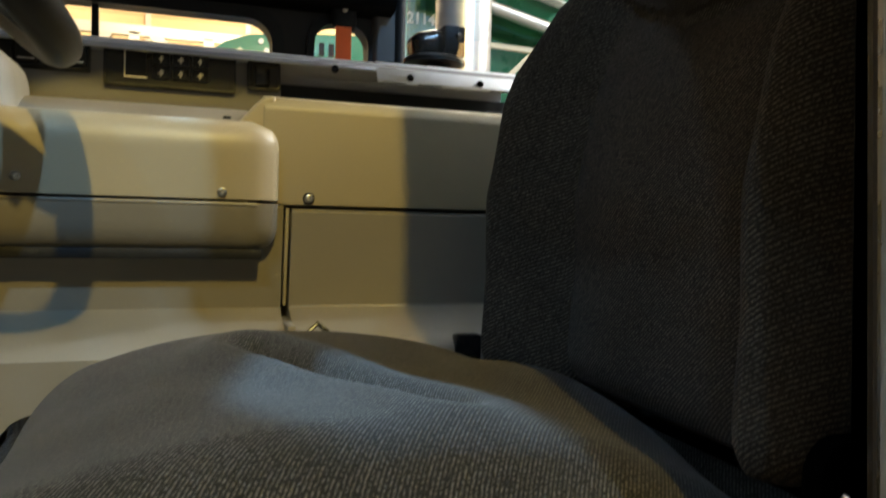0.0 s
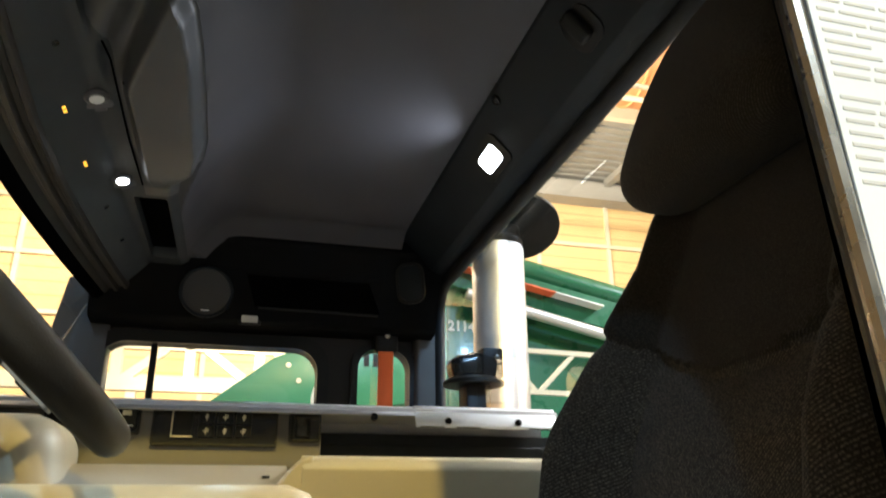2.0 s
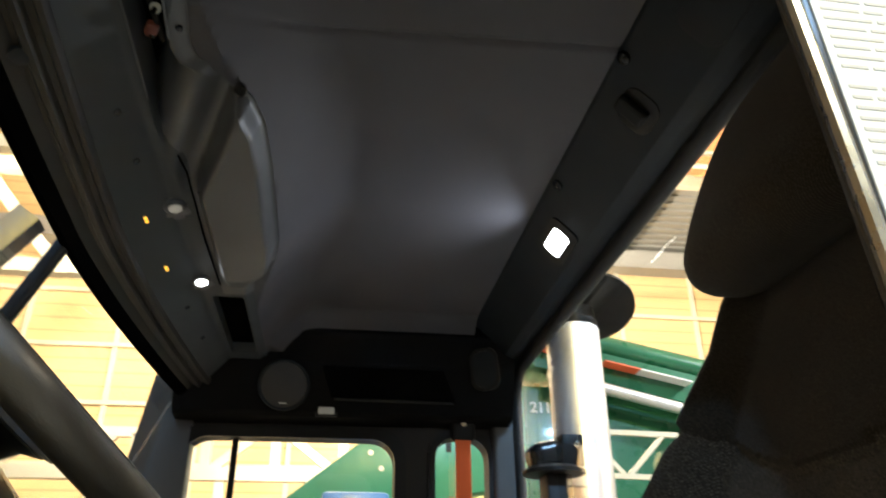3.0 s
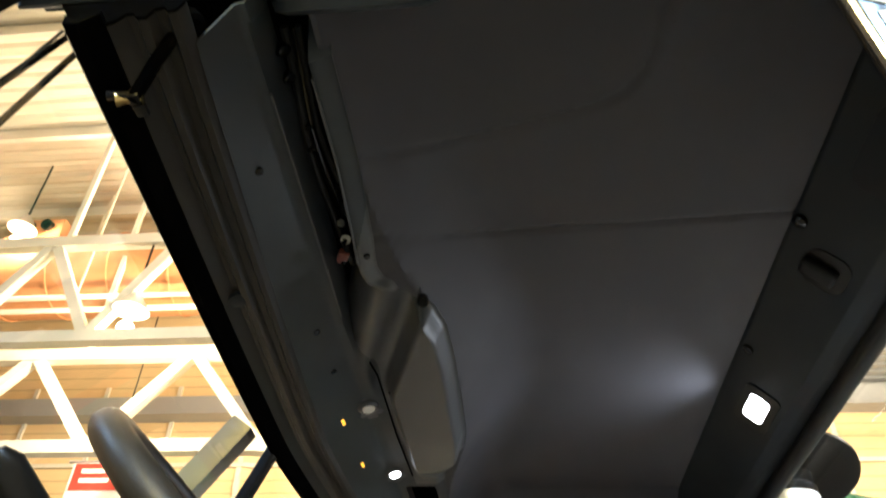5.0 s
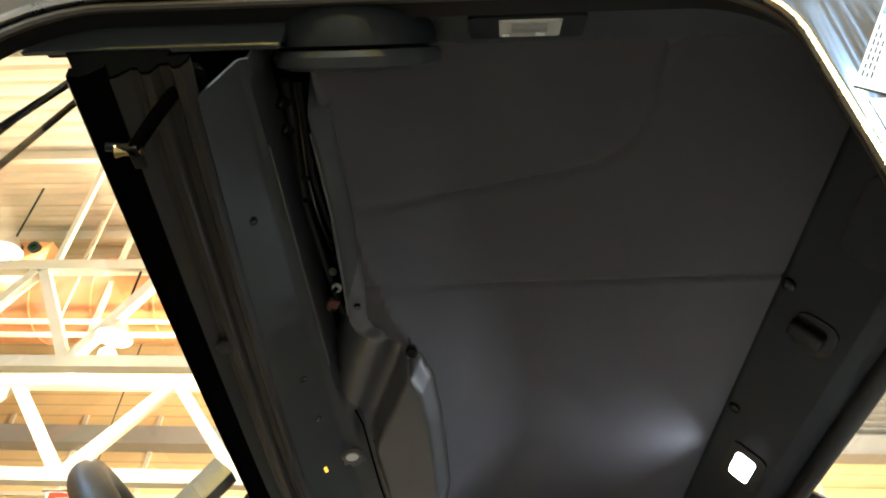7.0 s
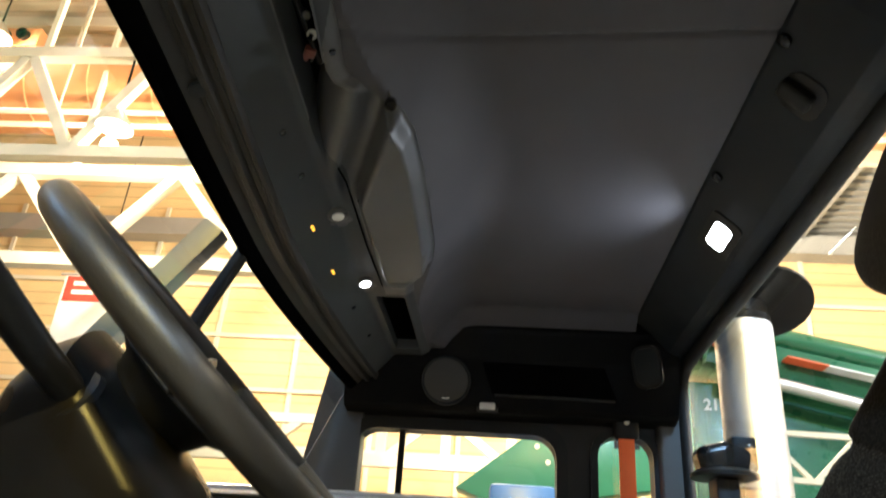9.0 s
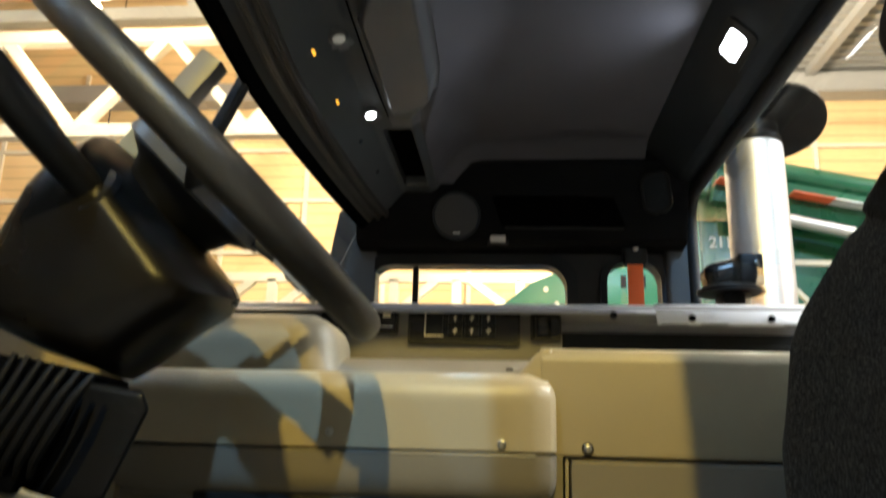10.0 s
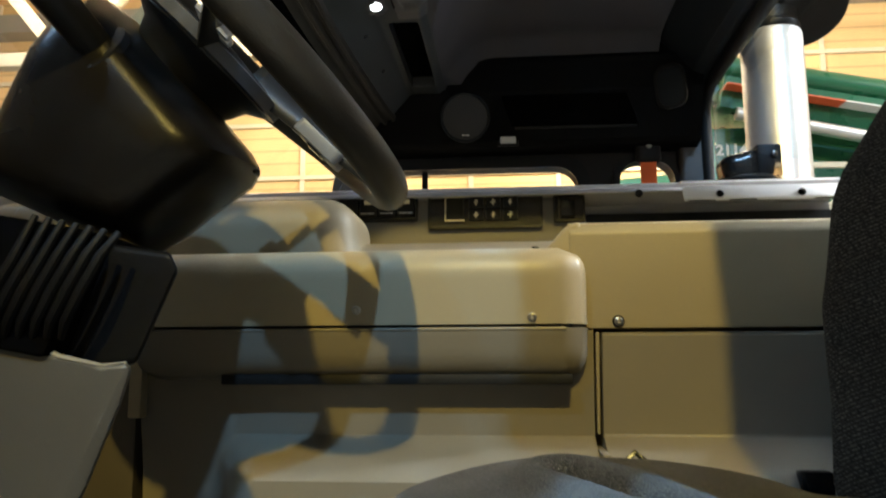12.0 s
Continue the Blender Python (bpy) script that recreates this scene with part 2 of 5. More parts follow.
def prism(outline, axis, a0, a1, bevel=0.0, seg=2):
    """A 2D outline drawn across the axis and pushed along it from a0 to a1."""
    bm = bmesh.new()
    lo = [bm.verts.new(AX[axis](a0, u, v)) for u, v in outline]
    hi = [bm.verts.new(AX[axis](a1, u, v)) for u, v in outline]
    n = len(outline)
    bm.faces.new(lo)
    bm.faces.new(hi[::-1])
    for i in range(n):
        bm.faces.new((lo[i], hi[i], hi[(i + 1) % n], lo[(i + 1) % n]))
    bmesh.ops.recalc_face_normals(bm, faces=bm.faces)
    if bevel:
        bmesh.ops.bevel(bm, geom=bm.edges[:], offset=bevel, segments=seg, profile=0.6, affect="EDGES")
    return bm


def rounded(u0, u1, v0, v1, r, n=6):
    """The outline of a rounded rectangle."""
    r = r if isinstance(r, (tuple, list)) else (r,) * 4
    pts = []
    for (cu, cv, a0), q in zip(((u1, v1, 0), (u0, v1, 90), (u0, v0, 180), (u1, v0, 270)), r):
        su, sv = (-1 if cu == u1 else 1), (-1 if cv == v1 else 1)
        for k in range(n + 1):
            a = radians(a0 + 90 * k / n)
            pts.append((cu + su * q + q * math.cos(a), cv + sv * q + q * math.sin(a)))
    return pts


def ring(outer, inner, axis, a0, a1):
    """A plate with one opening; both outlines have the same number of points."""
    bm = bmesh.new()
    n = len(outer)
    v = [[bm.verts.new(AX[axis](a, *p)) for p in line] for a in (a0, a1) for line in (outer, inner)]
    for i in range(n):
        j = (i + 1) % n
        bm.faces.new((v[0][i], v[0][j], v[1][j], v[1][i]))
        bm.faces.new((v[2][j], v[2][i], v[3][i], v[3][j]))
        bm.faces.new((v[0][i], v[2][i], v[2][j], v[0][j]))
        bm.faces.new((v[1][j], v[3][j], v[3][i], v[1][i]))
    return bm


def tube(points, radius, seg=12, closed=False, flat=1.0):
    """A round bar along points; radius a number or one for each point."""
    pts = [Vector(p) for p in points]
    n = len(pts)
    bm = bmesh.new()
    loops = []
    ref = None
    for i, p in enumerate(pts):
        a, b = pts[(i - 1) % n if closed else max(i - 1, 0)], pts[(i + 1) % n if closed else min(i + 1, n - 1)]
        d = (b - a).normalized()
        if ref is None:
            ref = d.orthogonal().normalized()
        ref = (ref - d * ref.dot(d)).normalized()
        s = d.cross(ref)
        r = radius[i] if isinstance(radius, (list, tuple)) else radius
        loops.append([bm.verts.new(p + r * (math.cos(t) * ref + flat * math.sin(t) * s)) for t in (2 * math.pi * k / seg for k in range(seg))])
    for i in range(n if closed else n - 1):
        p, q = loops[i], loops[(i + 1) % n]
        for k in range(seg):
            bm.faces.new((p[k], p[(k + 1) % seg], q[(k + 1) % seg], q[k]))
    if not closed:
        bm.faces.new(loops[0][::-1])
        bm.faces.new(loops[-1])
    return bm


def lathe(profile, m=Matrix(), seg=24):
    """(radius, height) pairs turned about z, then set at the pose m."""
    bm = bmesh.new()
    loops = [[bm.verts.new((max(r, 1e-5) * math.cos(a), max(r, 1e-5) * math.sin(a), h)) for a in (2 * math.pi * k / seg for k in range(seg))] for r, h in profile]
    for p, q in zip(loops, loops[1:]):
        for k in range(seg):
            bm.faces.new((p[k], p[(k + 1) % seg], q[(k + 1) % seg], q[k]))
    bm.faces.new(loops[0][::-1])
    bm.faces.new(loops[-1])
    return put(bm, m)


def sheet(fn, nu, nv, thick):
    """A curved panel: fn(u, v) for u, v from 0 to 1, given thickness along -normal."""
    bm = bmesh.new()
    g = [[bm.verts.new(fn(i / nu, j / nv)) for j in range(nv + 1)] for i in range(nu + 1)]
    for i in range(nu):
        for j in range(nv):
            bm.faces.new((g[i][j], g[i + 1][j], g[i + 1][j + 1], g[i][j + 1]))
    bm.normal_update()
    bmesh.ops.solidify(bm, geom=bm.faces[:], thickness=thick)
    return bm


def toward(direction, at):
    """A pose at a place whose z axis points along the direction."""
    return Matrix.Translation(at) @ Vector(direction).to_track_quat("Z", "Y").to_matrix().to_4x4()


def structure(ob, label, category):
    return tagged(ob, label, category, kind="structure")




# ---- cab shell ----
def softbox(hx, hy, hz, r, n=14, warp=None):
    """A rounded block about the origin, finely divided, then bent by warp(x, y, z)."""
    bm = bmesh.new()
    bmesh.ops.create_cube(bm, size=2)
    bmesh.ops.subdivide_edges(bm, edges=bm.edges[:], cuts=n, use_grid_fill=True)
    for v in bm.verts:
        p = Vector((v.co.x * hx, v.co.y * hy, v.co.z * hz))
        core = Vector((max(-hx + r, min(hx - r, p.x)), max(-hy + r, min(hy - r, p.y)), max(-hz + r, min(hz - r, p.z))))
        d = p - core
        if d.length > 1e-9:
            p = core + d.normalized() * min(r, d.length if d.length < r else r)
        v.co = Vector(warp(*p)) if warp else p
    return bm


def edge_x(y):
    """How far forward the top of the bowed windscreen lies."""
    d = y - 1.45
    if d < 0:
        return -0.624 - 0.072 * d + 0.018 * d * d
    return -0.624 - 0.006 * min(d / 0.3, 1) + 0.036 * d * d


def strip_along(profile, y0, y1, n=24):
    """A closed profile of (offset from the windscreen edge, z) run across the cab."""
    bm = bmesh.new()
    loops = []
    for i in range(n + 1):
        y = y0 + (y1 - y0) * i / n
        loops.append([bm.verts.new((edge_x(y) + o, y, z)) for o, z in profile])
    k = len(profile)
    for a, b in zip(loops, loops[1:]):
        for j in range(k):
            bm.faces.new((a[j], a[(j + 1) % k], b[(j + 1) % k], b[j]))
    bm.faces.new(loops[0][::-1])
    bm.faces.new(loops[-1])
    return bm


structure(part("ground", box(-40, 40, -40, 40, -0.1, 0.0), CONCRETE, smooth=False), "grey concrete floor of the exhibition hall", "floor")
structure(part("cab_underbody", box(-1.02, 0.72, 0.36, 2.76, 0.0, 0.898, 0.02), RUBBER), "plain black underbody beneath the cab floor", "underbody")
structure(part("floor", box(-0.98, 0.70, 0.36, 2.76, 0.90, 0.95), RUBBER), "black rubber cab floor", "floor")

structure(part("roof", box(-0.665, 0.74, 0.30, 2.78, 2.70, 2.76, 0.02), WHITE), "white outer roof skin of the cab", "roof")

# rear header with its roll over the rear window
rear = part("rear_header", prism([(0.446, 2.640), (0.452, 2.628), (0.560, 2.520), (0.586, 2.508), (0.612, 2.504), (0.660, 2.506), (0.660, 2.698), (0.446, 2.698)], "y", 0.34, 2.74, 0.003), TRIM)
structure(rear, "dark blue-grey rear header trim panel", "trim")
structure(part("window_seal", tube([(0.628, 0.40, 2.506), (0.628, 0.70, 2.505), (0.628, 1.0, 2.502), (0.628, 1.3, 2.496), (0.628, 1.6, 2.492), (0.628, 2.2, 2.489), (0.628, 2.54, 2.486)] + [(0.630, 2.62, 2.465), (0.632, 2.655, 2.42), (0.634, 2.668, 2.35), (0.636, 2.668, 2.0), (0.636, 2.668, 1.70)], 0.022, 12), RUBBER), "black rubber roll round the rear window", "seal")
structure(part("wall_rear", box(0.62, 0.72, 0.36, 2.76, 0.95, 1.72, 0.01), PILLAR), "brown-grey rear cab wall", "wall")
structure(part("rear_pillar", prism(rounded(0.535, 0.645, 2.66, 2.76, 0.02), "z", 1.6, 2.60), PILLAR), "brown-grey moulded corner pillar trim", "pillar")
structure(part("rear_pillar_near", box(0.60, 0.72, 0.36, 0.46, 1.6, 2.60, 0.02), PILLAR), "dark moulded corner pillar trim", "pillar")
w1 = structure(part("window_1", box(0.664, 0.670, 0.46, 2.67, 1.70, 2.60), GLASS), "clear rear cab window", "window")
w1.visible_shadow = False

# far side: header face, wall with two windows
BLACK_TRIM = mat("black_header_trim", (0.003, 0.0031, 0.0033), 0.65, grain=0.06, scale=500, bump=0.2, stain=0.08, spec=0.05)
# Top strip is black in place of dimly lit lining; the rest is black trim.
far = part("far_header", prism([(2.492, 2.575), (2.500, 2.560), (2.520, 2.470), (2.585, 2.310), (2.605, 2.296), (2.655, 2.290), (2.70, 2.285), (2.76, 2.285), (2.76, 2.70), (2.52, 2.70), (2.50, 2.60)], "x", -0.60, 0.60, 0.004), BLACK_TRIM)
structure(far, "black moulded header over the passenger side, its top strip black for dim lining", "trim")
wa = ring(rounded(-0.72, 0.25, 0.95, 2.30, 0.002), rounded(-0.560, 0.178, 1.60, 2.236, 0.085), "y", 2.69, 2.76)
wb = ring(rounded(0.25, 0.66, 0.95, 2.30, 0.002), rounded(0.325, 0.520, 1.60, 2.250, 0.075), "y", 2.69, 2.76)
structure(part("wall_far", join(wa, wb), SIDE), "black-brown moulded passenger side wall", "wall")
structure(part("window_trim", ring(rounded(-0.600, 0.218, 1.56, 2.276, 0.10), rounded(-0.560, 0.178, 1.60, 2.236, 0.085), "y", 2.672, 2.692), BLACK), "black moulded window surround", "trim")
structure(part("window_trim", ring(rounded(0.300, 0.545, 1.575, 2.275, 0.09), rounded(0.325, 0.520, 1.60, 2.250, 0.075), "y", 2.674, 2.692), BLACK), "black moulded surround of the small window", "trim")
w2 = structure(part("window_2", box(-0.58, 0.19, 2.722, 2.728, 1.58, 2.25), GLASS), "clear passenger door window", "window")
part("divider_bar", box(-0.400, -0.378, 2.71, 2.735, 1.58, 2.25, 0.003), BLACK, w2, "black sliding-pane divider bar")
w2.visible_shadow = False
w3 = structure(part("window_3", box(0.31, 0.53, 2.722, 2.728, 1.58, 2.26), GLASS), "clear small quarter window", "window")
w3.visible_shadow = False

# windscreen, its posts and the cowl
RAKE = 0.44


def ws(u, v):
    y = 0.34 + 2.28 * u
    return (edge_x(y) - 0.02 - RAKE * 0.62 * v, y, 2.375 - 0.62 * v)


w4 = structure(part("window_4", sheet(ws, 28, 4, 0.006), GLASS), "clear bowed windscreen", "windscreen")
w4.visible_shadow = False
structure(part("windscreen_post", prism(rounded(-0.632, -0.602, 1.425, 1.457, 0.008), "z", 0.0, 1.0), BLACK), "black centre post of the windscreen", "pillar")
post = bpy.data.objects["windscreen_post"]
for v in post.data.vertices:
    z = 2.385 - 0.66 * v.co.z
    v.co = (v.co.x - RAKE * (2.385 - z), v.co.y, z)
structure(part("front_pillar", prism([(-0.612, 2.655), (-0.535, 2.672), (-0.535, 2.76), (-0.70, 2.76), (-0.70, 2.69)], "z", 1.5, 2.46, 0.012), PILLAR), "brown-grey passenger side front pillar", "pillar")
fp = bpy.data.objects["front_pillar"]
for v in fp.data.vertices:
    if v.co.x < -0.57:
        v.co.x -= 0.40 * RAKE * max(2.36 - v.co.z, 0)
structure(part("wall_front", box(-1.02, -0.94, 0.36, 2.76, 0.95, 1.74, 0.01), PILLAR), "brown-grey cowl under the windscreen", "wall")

# front header: black band, two rails, sloping panel
head = [(0.0, 2.362), (0.012, 2.358), (0.042, 2.372), (0.052, 2.384), (0.060, 2.384), (0.066, 2.376), (0.076, 2.376), (0.082, 2.390), (0.092, 2.392), (0.098, 2.384), (0.106, 2.386), (0.112, 2.399)]
structure(part("header_rail", strip_along(head + [(0.112, 2.406), (0.03, 2.398), (0.0, 2.375)], 0.336, 2.70), RAIL), "brown-grey pair of long header rails", "trim")
# Rail end drawn deep black: the shade at this corner is its colour.
structure(part("header_end", strip_along(head + [(0.112, 2.406), (0.03, 2.398), (0.0, 2.375)], 0.332, 0.3355), DEEP), "end of the header rails, drawn black for the shade there", "trim")
structure(part("header_band", strip_along([(-0.004, 2.366), (-0.002, 2.352), (0.014, 2.350), (0.034, 2.366), (0.034, 2.372)], 0.318, 2.70), DEEP), "black band along the top of the windscreen", "trim")
structure(part("header_top", box(-0.66, -0.36, 0.40, 2.72, 2.66, 2.70), DEEP), "black roof edge above the front header", "trim")
# Added black plates that paint the shaded header corner.
structure(part("corner_shade_plate", prism([(-0.616, 2.505), (-0.548, 2.400), (-0.470, 2.400), (-0.470, 2.505)], "y", 0.376, 0.383, 0.001, 1), DEEP), "black plate filling the shaded header corner", "trim")
structure(part("corner_filler", box(-0.655, -0.352, 0.380, 0.410, 2.52, 2.69, 0.004), DEEP), "black fill block for the shaded corner behind the cover", "trim")


# moulded front header: sloping panel, two troughs and the console bulge between them
def step(e0, e1, v):
    t = max(0.0, min(1.0, (v - e0) / (e1 - e0)))
    return t * t * (3 - 2 * t)


def trough_left(y):
    return -0.381 - 0.034 * (min(y, 1.10) - 0.48)


LINE = ((0.30, -0.290), (0.64, -0.293), (0.83, -0.303), (0.925, -0.311), (0.958, -0.304), (0.980, -0.276), (1.01, -0.248), (1.06, -0.220), (1.12, -0.207), (1.25, -0.202), (1.60, -0.207), (1.70, -0.218), (1.78, -0.252), (1.86, -0.283), (1.95, -0.291), (2.55, -0.291))


def lining_edge(y):
    """Where the header shell meets the roof lining."""
    for (y0, x0), (y1, x1) in zip(LINE, LINE[1:]):
        if y <= y1:
            return x0 + (x1 - x0) * (0.5 * step(y0, y1, y) + 0.5 * (y - y0) / (y1 - y0))
    return LINE[-1][1]


def shell_z(x, y):
    xl, tl, xr = edge_x(y) + 0.112, trough_left(y), lining_edge(y)
    p = min(1.0, max(0.0, (x - xl) / (tl - xl)))
    z = 2.398 + 0.068 * min(1.0, p / 0.78) + 0.004 * step(0.7, 1.0, p)
    s = 0.947 * (x + 0.332) + 0.32 * (y - 0.917)
    # near trough, closed by a rolled wall
    across = step(tl - 0.001, tl + 0.005, x) * (1 - step(xr - 0.034, xr - 0.028, x))
    t = max(0.0, min(1.0, (s + 0.016) / 0.064))
    roll = 1 - math.sqrt(max(0.0, 1 - (1 - t) ** 2)) if t > 0 else 1.0
    near = 1 - step(0.435, 0.475, y)
    z += 0.100 * max(across * roll * step(0.400, 0.430, y - 0.5 * max(0.0, 0.02 - (x - tl))), near * step(tl + 0.004, tl + 0.012, x))
    # far trough
    z += 0.100 * across * step(1.95, 1.99, y) * (1 - step(2.40, 2.44, y))
    # shallow valley, then the bulge
    z += 0.022 * step(tl + 0.004, tl + 0.020, x) * step(0.048, 0.090, s) * (1 - step(0.098, 0.124, s)) * (1 - step(1.26, 1.40, y))
    bulge = step(0.102, 0.130, s) * step(tl + 0.036, tl + 0.062, x) * (1 - step(1.74, 1.90, y + 0.8 * max(0.0, x + 0.30)))
    z -= 0.036 * bulge * (1 - step(xr - 0.026, xr - 0.004, x))
    return z + 0.014 * step(xr - 0.026, xr, x)


def shell(u, v):
    y = 0.384 + 2.128 * v
    xl, tl, xr = edge_x(y) + 0.112, trough_left(y), lining_edge(y)
    x = xl + (tl - xl) * u / 0.28 if u < 0.28 else tl + (xr - tl) * (u - 0.28) / 0.72
    return (x, y, shell_z(x, y))


# padded roof lining that coves down to the header, with its sewn seams
SEAM = ((-0.45, 0.835), (-0.349, 0.818), (-0.25, 0.797), (-0.157, 0.775), (-0.06, 0.752), (0.02, 0.730), (0.075, 0.712), (0.110, 0.690), (0.135, 0.655), (0.150, 0.60), (0.158, 0.54), (0.163, 0.45))


def seam_groove(x, y):
    """Depth of the sewn joints at a place of the flat lining."""
    d = abs(y - 1.023 + 0.047 * x)
    for (x0, y0), (x1, y1) in zip(SEAM, SEAM[1:]):
        k = max(0.0, min(1.0, ((x - x0) * (x1 - x0) + (y - y0) * (y1 - y0)) / ((x1 - x0) ** 2 + (y1 - y0) ** 2)))
        d = min(d, math.hypot(x - x0 - k * (x1 - x0), y - y0 - k * (y1 - y0)))
    return 0.006 * math.exp(-(d / 0.007) ** 2)


def lining(u, v):
    y = 0.41 + 2.102 * v
    x0 = lining_edge(y) - 0.016
    x = x0 + (0.447 - x0) * u
    foot = -0.298 + 0.095 * step(0.66, 1.40, y) - 0.09 * step(1.55, 2.15, y)
    t = max(0.0, min(1.0, (x - foot) / 0.19))
    z = 2.486 + 0.147 * (1 - (1 - t) ** 2.2)
    z = max(min(z, 2.500), z - 0.060 * (max(0.0, y - 2.40) / 0.11) ** 2)
    k = 0.886 / (z - 1.746)
    z += seam_groove(-0.075 + (x + 0.075) * k, -0.12 + (y + 0.12) * k)
    return (x, y, z + 0.0015 * noise.noise(Vector((x * 5, y * 5, 0.7))))


structure(part("ceiling", sheet(lining, 110, 300, -0.004), LINING), "dark grey padded vinyl roof lining with soft seams", "ceiling")
pod = holder("overhead_console", (-0.42, 1.40, 2.50), "blue-grey moulded front header with a console bulge between two troughs", "console")


def shell_part(bulge):
    """Half of the moulding: the sloping panel, or the grey bulge behind the joint."""
    bm = sheet(shell, 84, 330, -0.003)
    drop = []
    for f in bm.faces:
        x, y, z = f.calc_center_median()
        behind = 0.947 * (x + 0.332) + 0.32 * (y - 0.917) > -0.018 and x > trough_left(y) + 0.004 + 0.027 * step(1.16, 1.25, y) and y < 1.93
        if behind != bulge:
            drop.append(f)
    bmesh.ops.delete(bm, geom=drop, context="FACES")
    return bm


under(pod, part("panel", shell_part(False), FRONT), part("bulge", shell_part(True), POD, None, "mid-grey moulded console bulge"))
# Black sheets inside the troughs paint the dark of the recess.
under(pod, part("trough_shade", box(-0.455, -0.312, 0.385, 1.24, 2.548, 2.58), DEEP), part("trough_shade", box(-0.45, -0.314, 1.94, 2.45, 2.50, 2.58), DEEP))
under(pod, part("trough_lip", tube([(trough_left(y) + 0.001, y, 2.469) for y in (0.52, 0.65, 0.8, 0.95, 1.06)], 0.002, 8), TRIM_GREY))
under(pod, part("trough_lip", tube([(lining_edge(y) - 0.029, y, 2.469) for y in (0.50, 0.65, 0.8, 0.90)], 0.002, 8), TRIM_GREY))

# near side header over the open door
structure(part("near_header", prism([(0.372, 2.545), (0.380, 2.550), (0.478, 2.632), (0.500, 2.64), (0.500, 2.70), (0.372, 2.70)], "x", -0.345, 0.72, 0.004), HEADER_LIT), "dark blue-grey header over the door opening", "trim")

structure(part("corner_cover", prism([(0.374, 2.482), (0.380, 2.483), (0.410, 2.530), (0.414, 2.545), (0.414, 2.70), (0.374, 2.70)], "x", -0.66, -0.335, 0.006, 3), HEADER_LIT), "dark blue-grey corner cover over the front header end", "trim")

# door frame: steel skin outside, bright lip, rubber seal
def lean_back(outline):
    """The rear edge of the opening runs back towards its foot."""
    return [(u + max(0.0, min(1.0, u / 0.2)) * (-0.021 + 0.066 * (2.22 - v)), v) for u, v in outline]


out = rounded(-1.60, 1.60, 0.70, 3.00, 0.25, 8)
inn = lean_back(rounded(-0.700, 0.272, 0.96, 2.520, (0.115, 0.16, 0.05, 0.05), 8))
lip = lean_back(rounded(-0.712, 0.268, 0.95, 2.530, (0.12, 0.165, 0.05, 0.05), 8))
structure(part("wall_near", ring(out, lip, "y", 0.330, 0.337), STEEL), "bare brushed stainless steel outer skin round the door opening", "wall")


def loop_tube(outline, y, r, seg=8):
    return tube([(u, y, v) for u, v in outline], r, seg, True)


structure(part("door_lip", loop_tube(lip, 0.331, 0.006), LIP), "bright folded steel lip of the door opening", "trim")
structure(part("door_seal", loop_tube(inn, 0.341, 0.006), SEAL), "brown-black rubber door seal", "seal")
structure(part("door_jamb", ring(rounded(-0.78, 0.34, 0.90, 2.60, 0.05, 8), lean_back(rounded(-0.706, 0.300, 0.97, 2.528, (0.115, 0.16, 0.05, 0.05), 8)), "y", 0.345, 0.372), BLACK), "black inner door jamb", "trim")


# Added black sheets that stop the inner steel throwing light on the console.
structure(part("near_glare_block", box(0.342, 0.72, 0.345, 0.360, 0.95, 2.60, 0.003), BLACK), "added black sheet behind the near rear skin, blocks its glare", "trim")
structure(part("near_glare_block", box(-1.02, -0.782, 0.345, 0.360, 0.95, 2.70, 0.003), BLACK), "added black sheet behind the near front skin, blocks its glare", "trim")

# ---- centre console ----
console = holder("centre_console", (0, 1.5, 0.95), "grey-tan moulded plastic centre console beside the seat", "console")
lower_r = prism([(1.123, 1.577), (1.118, 1.572), (1.142, 1.428), (1.112, 1.414), (1.060, 1.392), (1.046, 1.375), (1.046, 0.952), (1.30, 0.952), (1.30, 1.577)], "x", 0.055, 0.60, 0.004)


def lower_section(x):
    """Outline of the lower panel: its ledge dies away towards the dash."""
    s = max(0.0, min(1.0, (-0.436 - x) / 0.10))
    s = s * s * (3 - 2 * s)
    return [(x, y + s * dy, z) for y, z, dy in ((1.123, 1.583, 0), (1.118, 1.578, 0), (1.142, 1.428, 0.004), (1.112, 1.414, 0.038), (1.060, 1.392, 0.094), (1.046, 1.375, 0.112), (1.046, 0.952, 0.140), (1.30, 0.952, 0), (1.30, 1.583, 0))]


def loft(sections):
    bm = bmesh.new()
    rows = [[bm.verts.new(p) for p in sec] for sec in sections]
    for p, q in zip(rows, rows[1:]):
        for i in range(len(p)):
            j = (i + 1) % len(p)
            bm.faces.new((p[i], p[j], q[j], q[i]))
    bm.faces.new(rows[0][::-1])
    bm.faces.new(rows[-1])
    bmesh.ops.recalc_face_normals(bm, faces=bm.faces[:])
    return bm


lower_l = loft([lower_section(x) for x in [0.043, -0.20, -0.43] + [-0.436 - 0.209 * k / 16 for k in range(17)]])
parts_c = [part("lower_panel", lower_l, TAN_DIM), part("end_strip", box(-0.652, -0.632, 1.112, 1.135, 1.453, 1.572, 0.003), TAN), part("lower_panel", lower_r, TAN_DIM), part("seam_foot", box(0.0435, 0.0545, 1.050, 1.16, 1.30, 1.412, 0.002), TAN_DIM), part("seam_strip", prism([(1.1195, 1.577), (1.143, 1.43), (1.165, 1.43), (1.165, 1.577)], "x", 0.0465, 0.0515, 0.001, 1), TAN)]


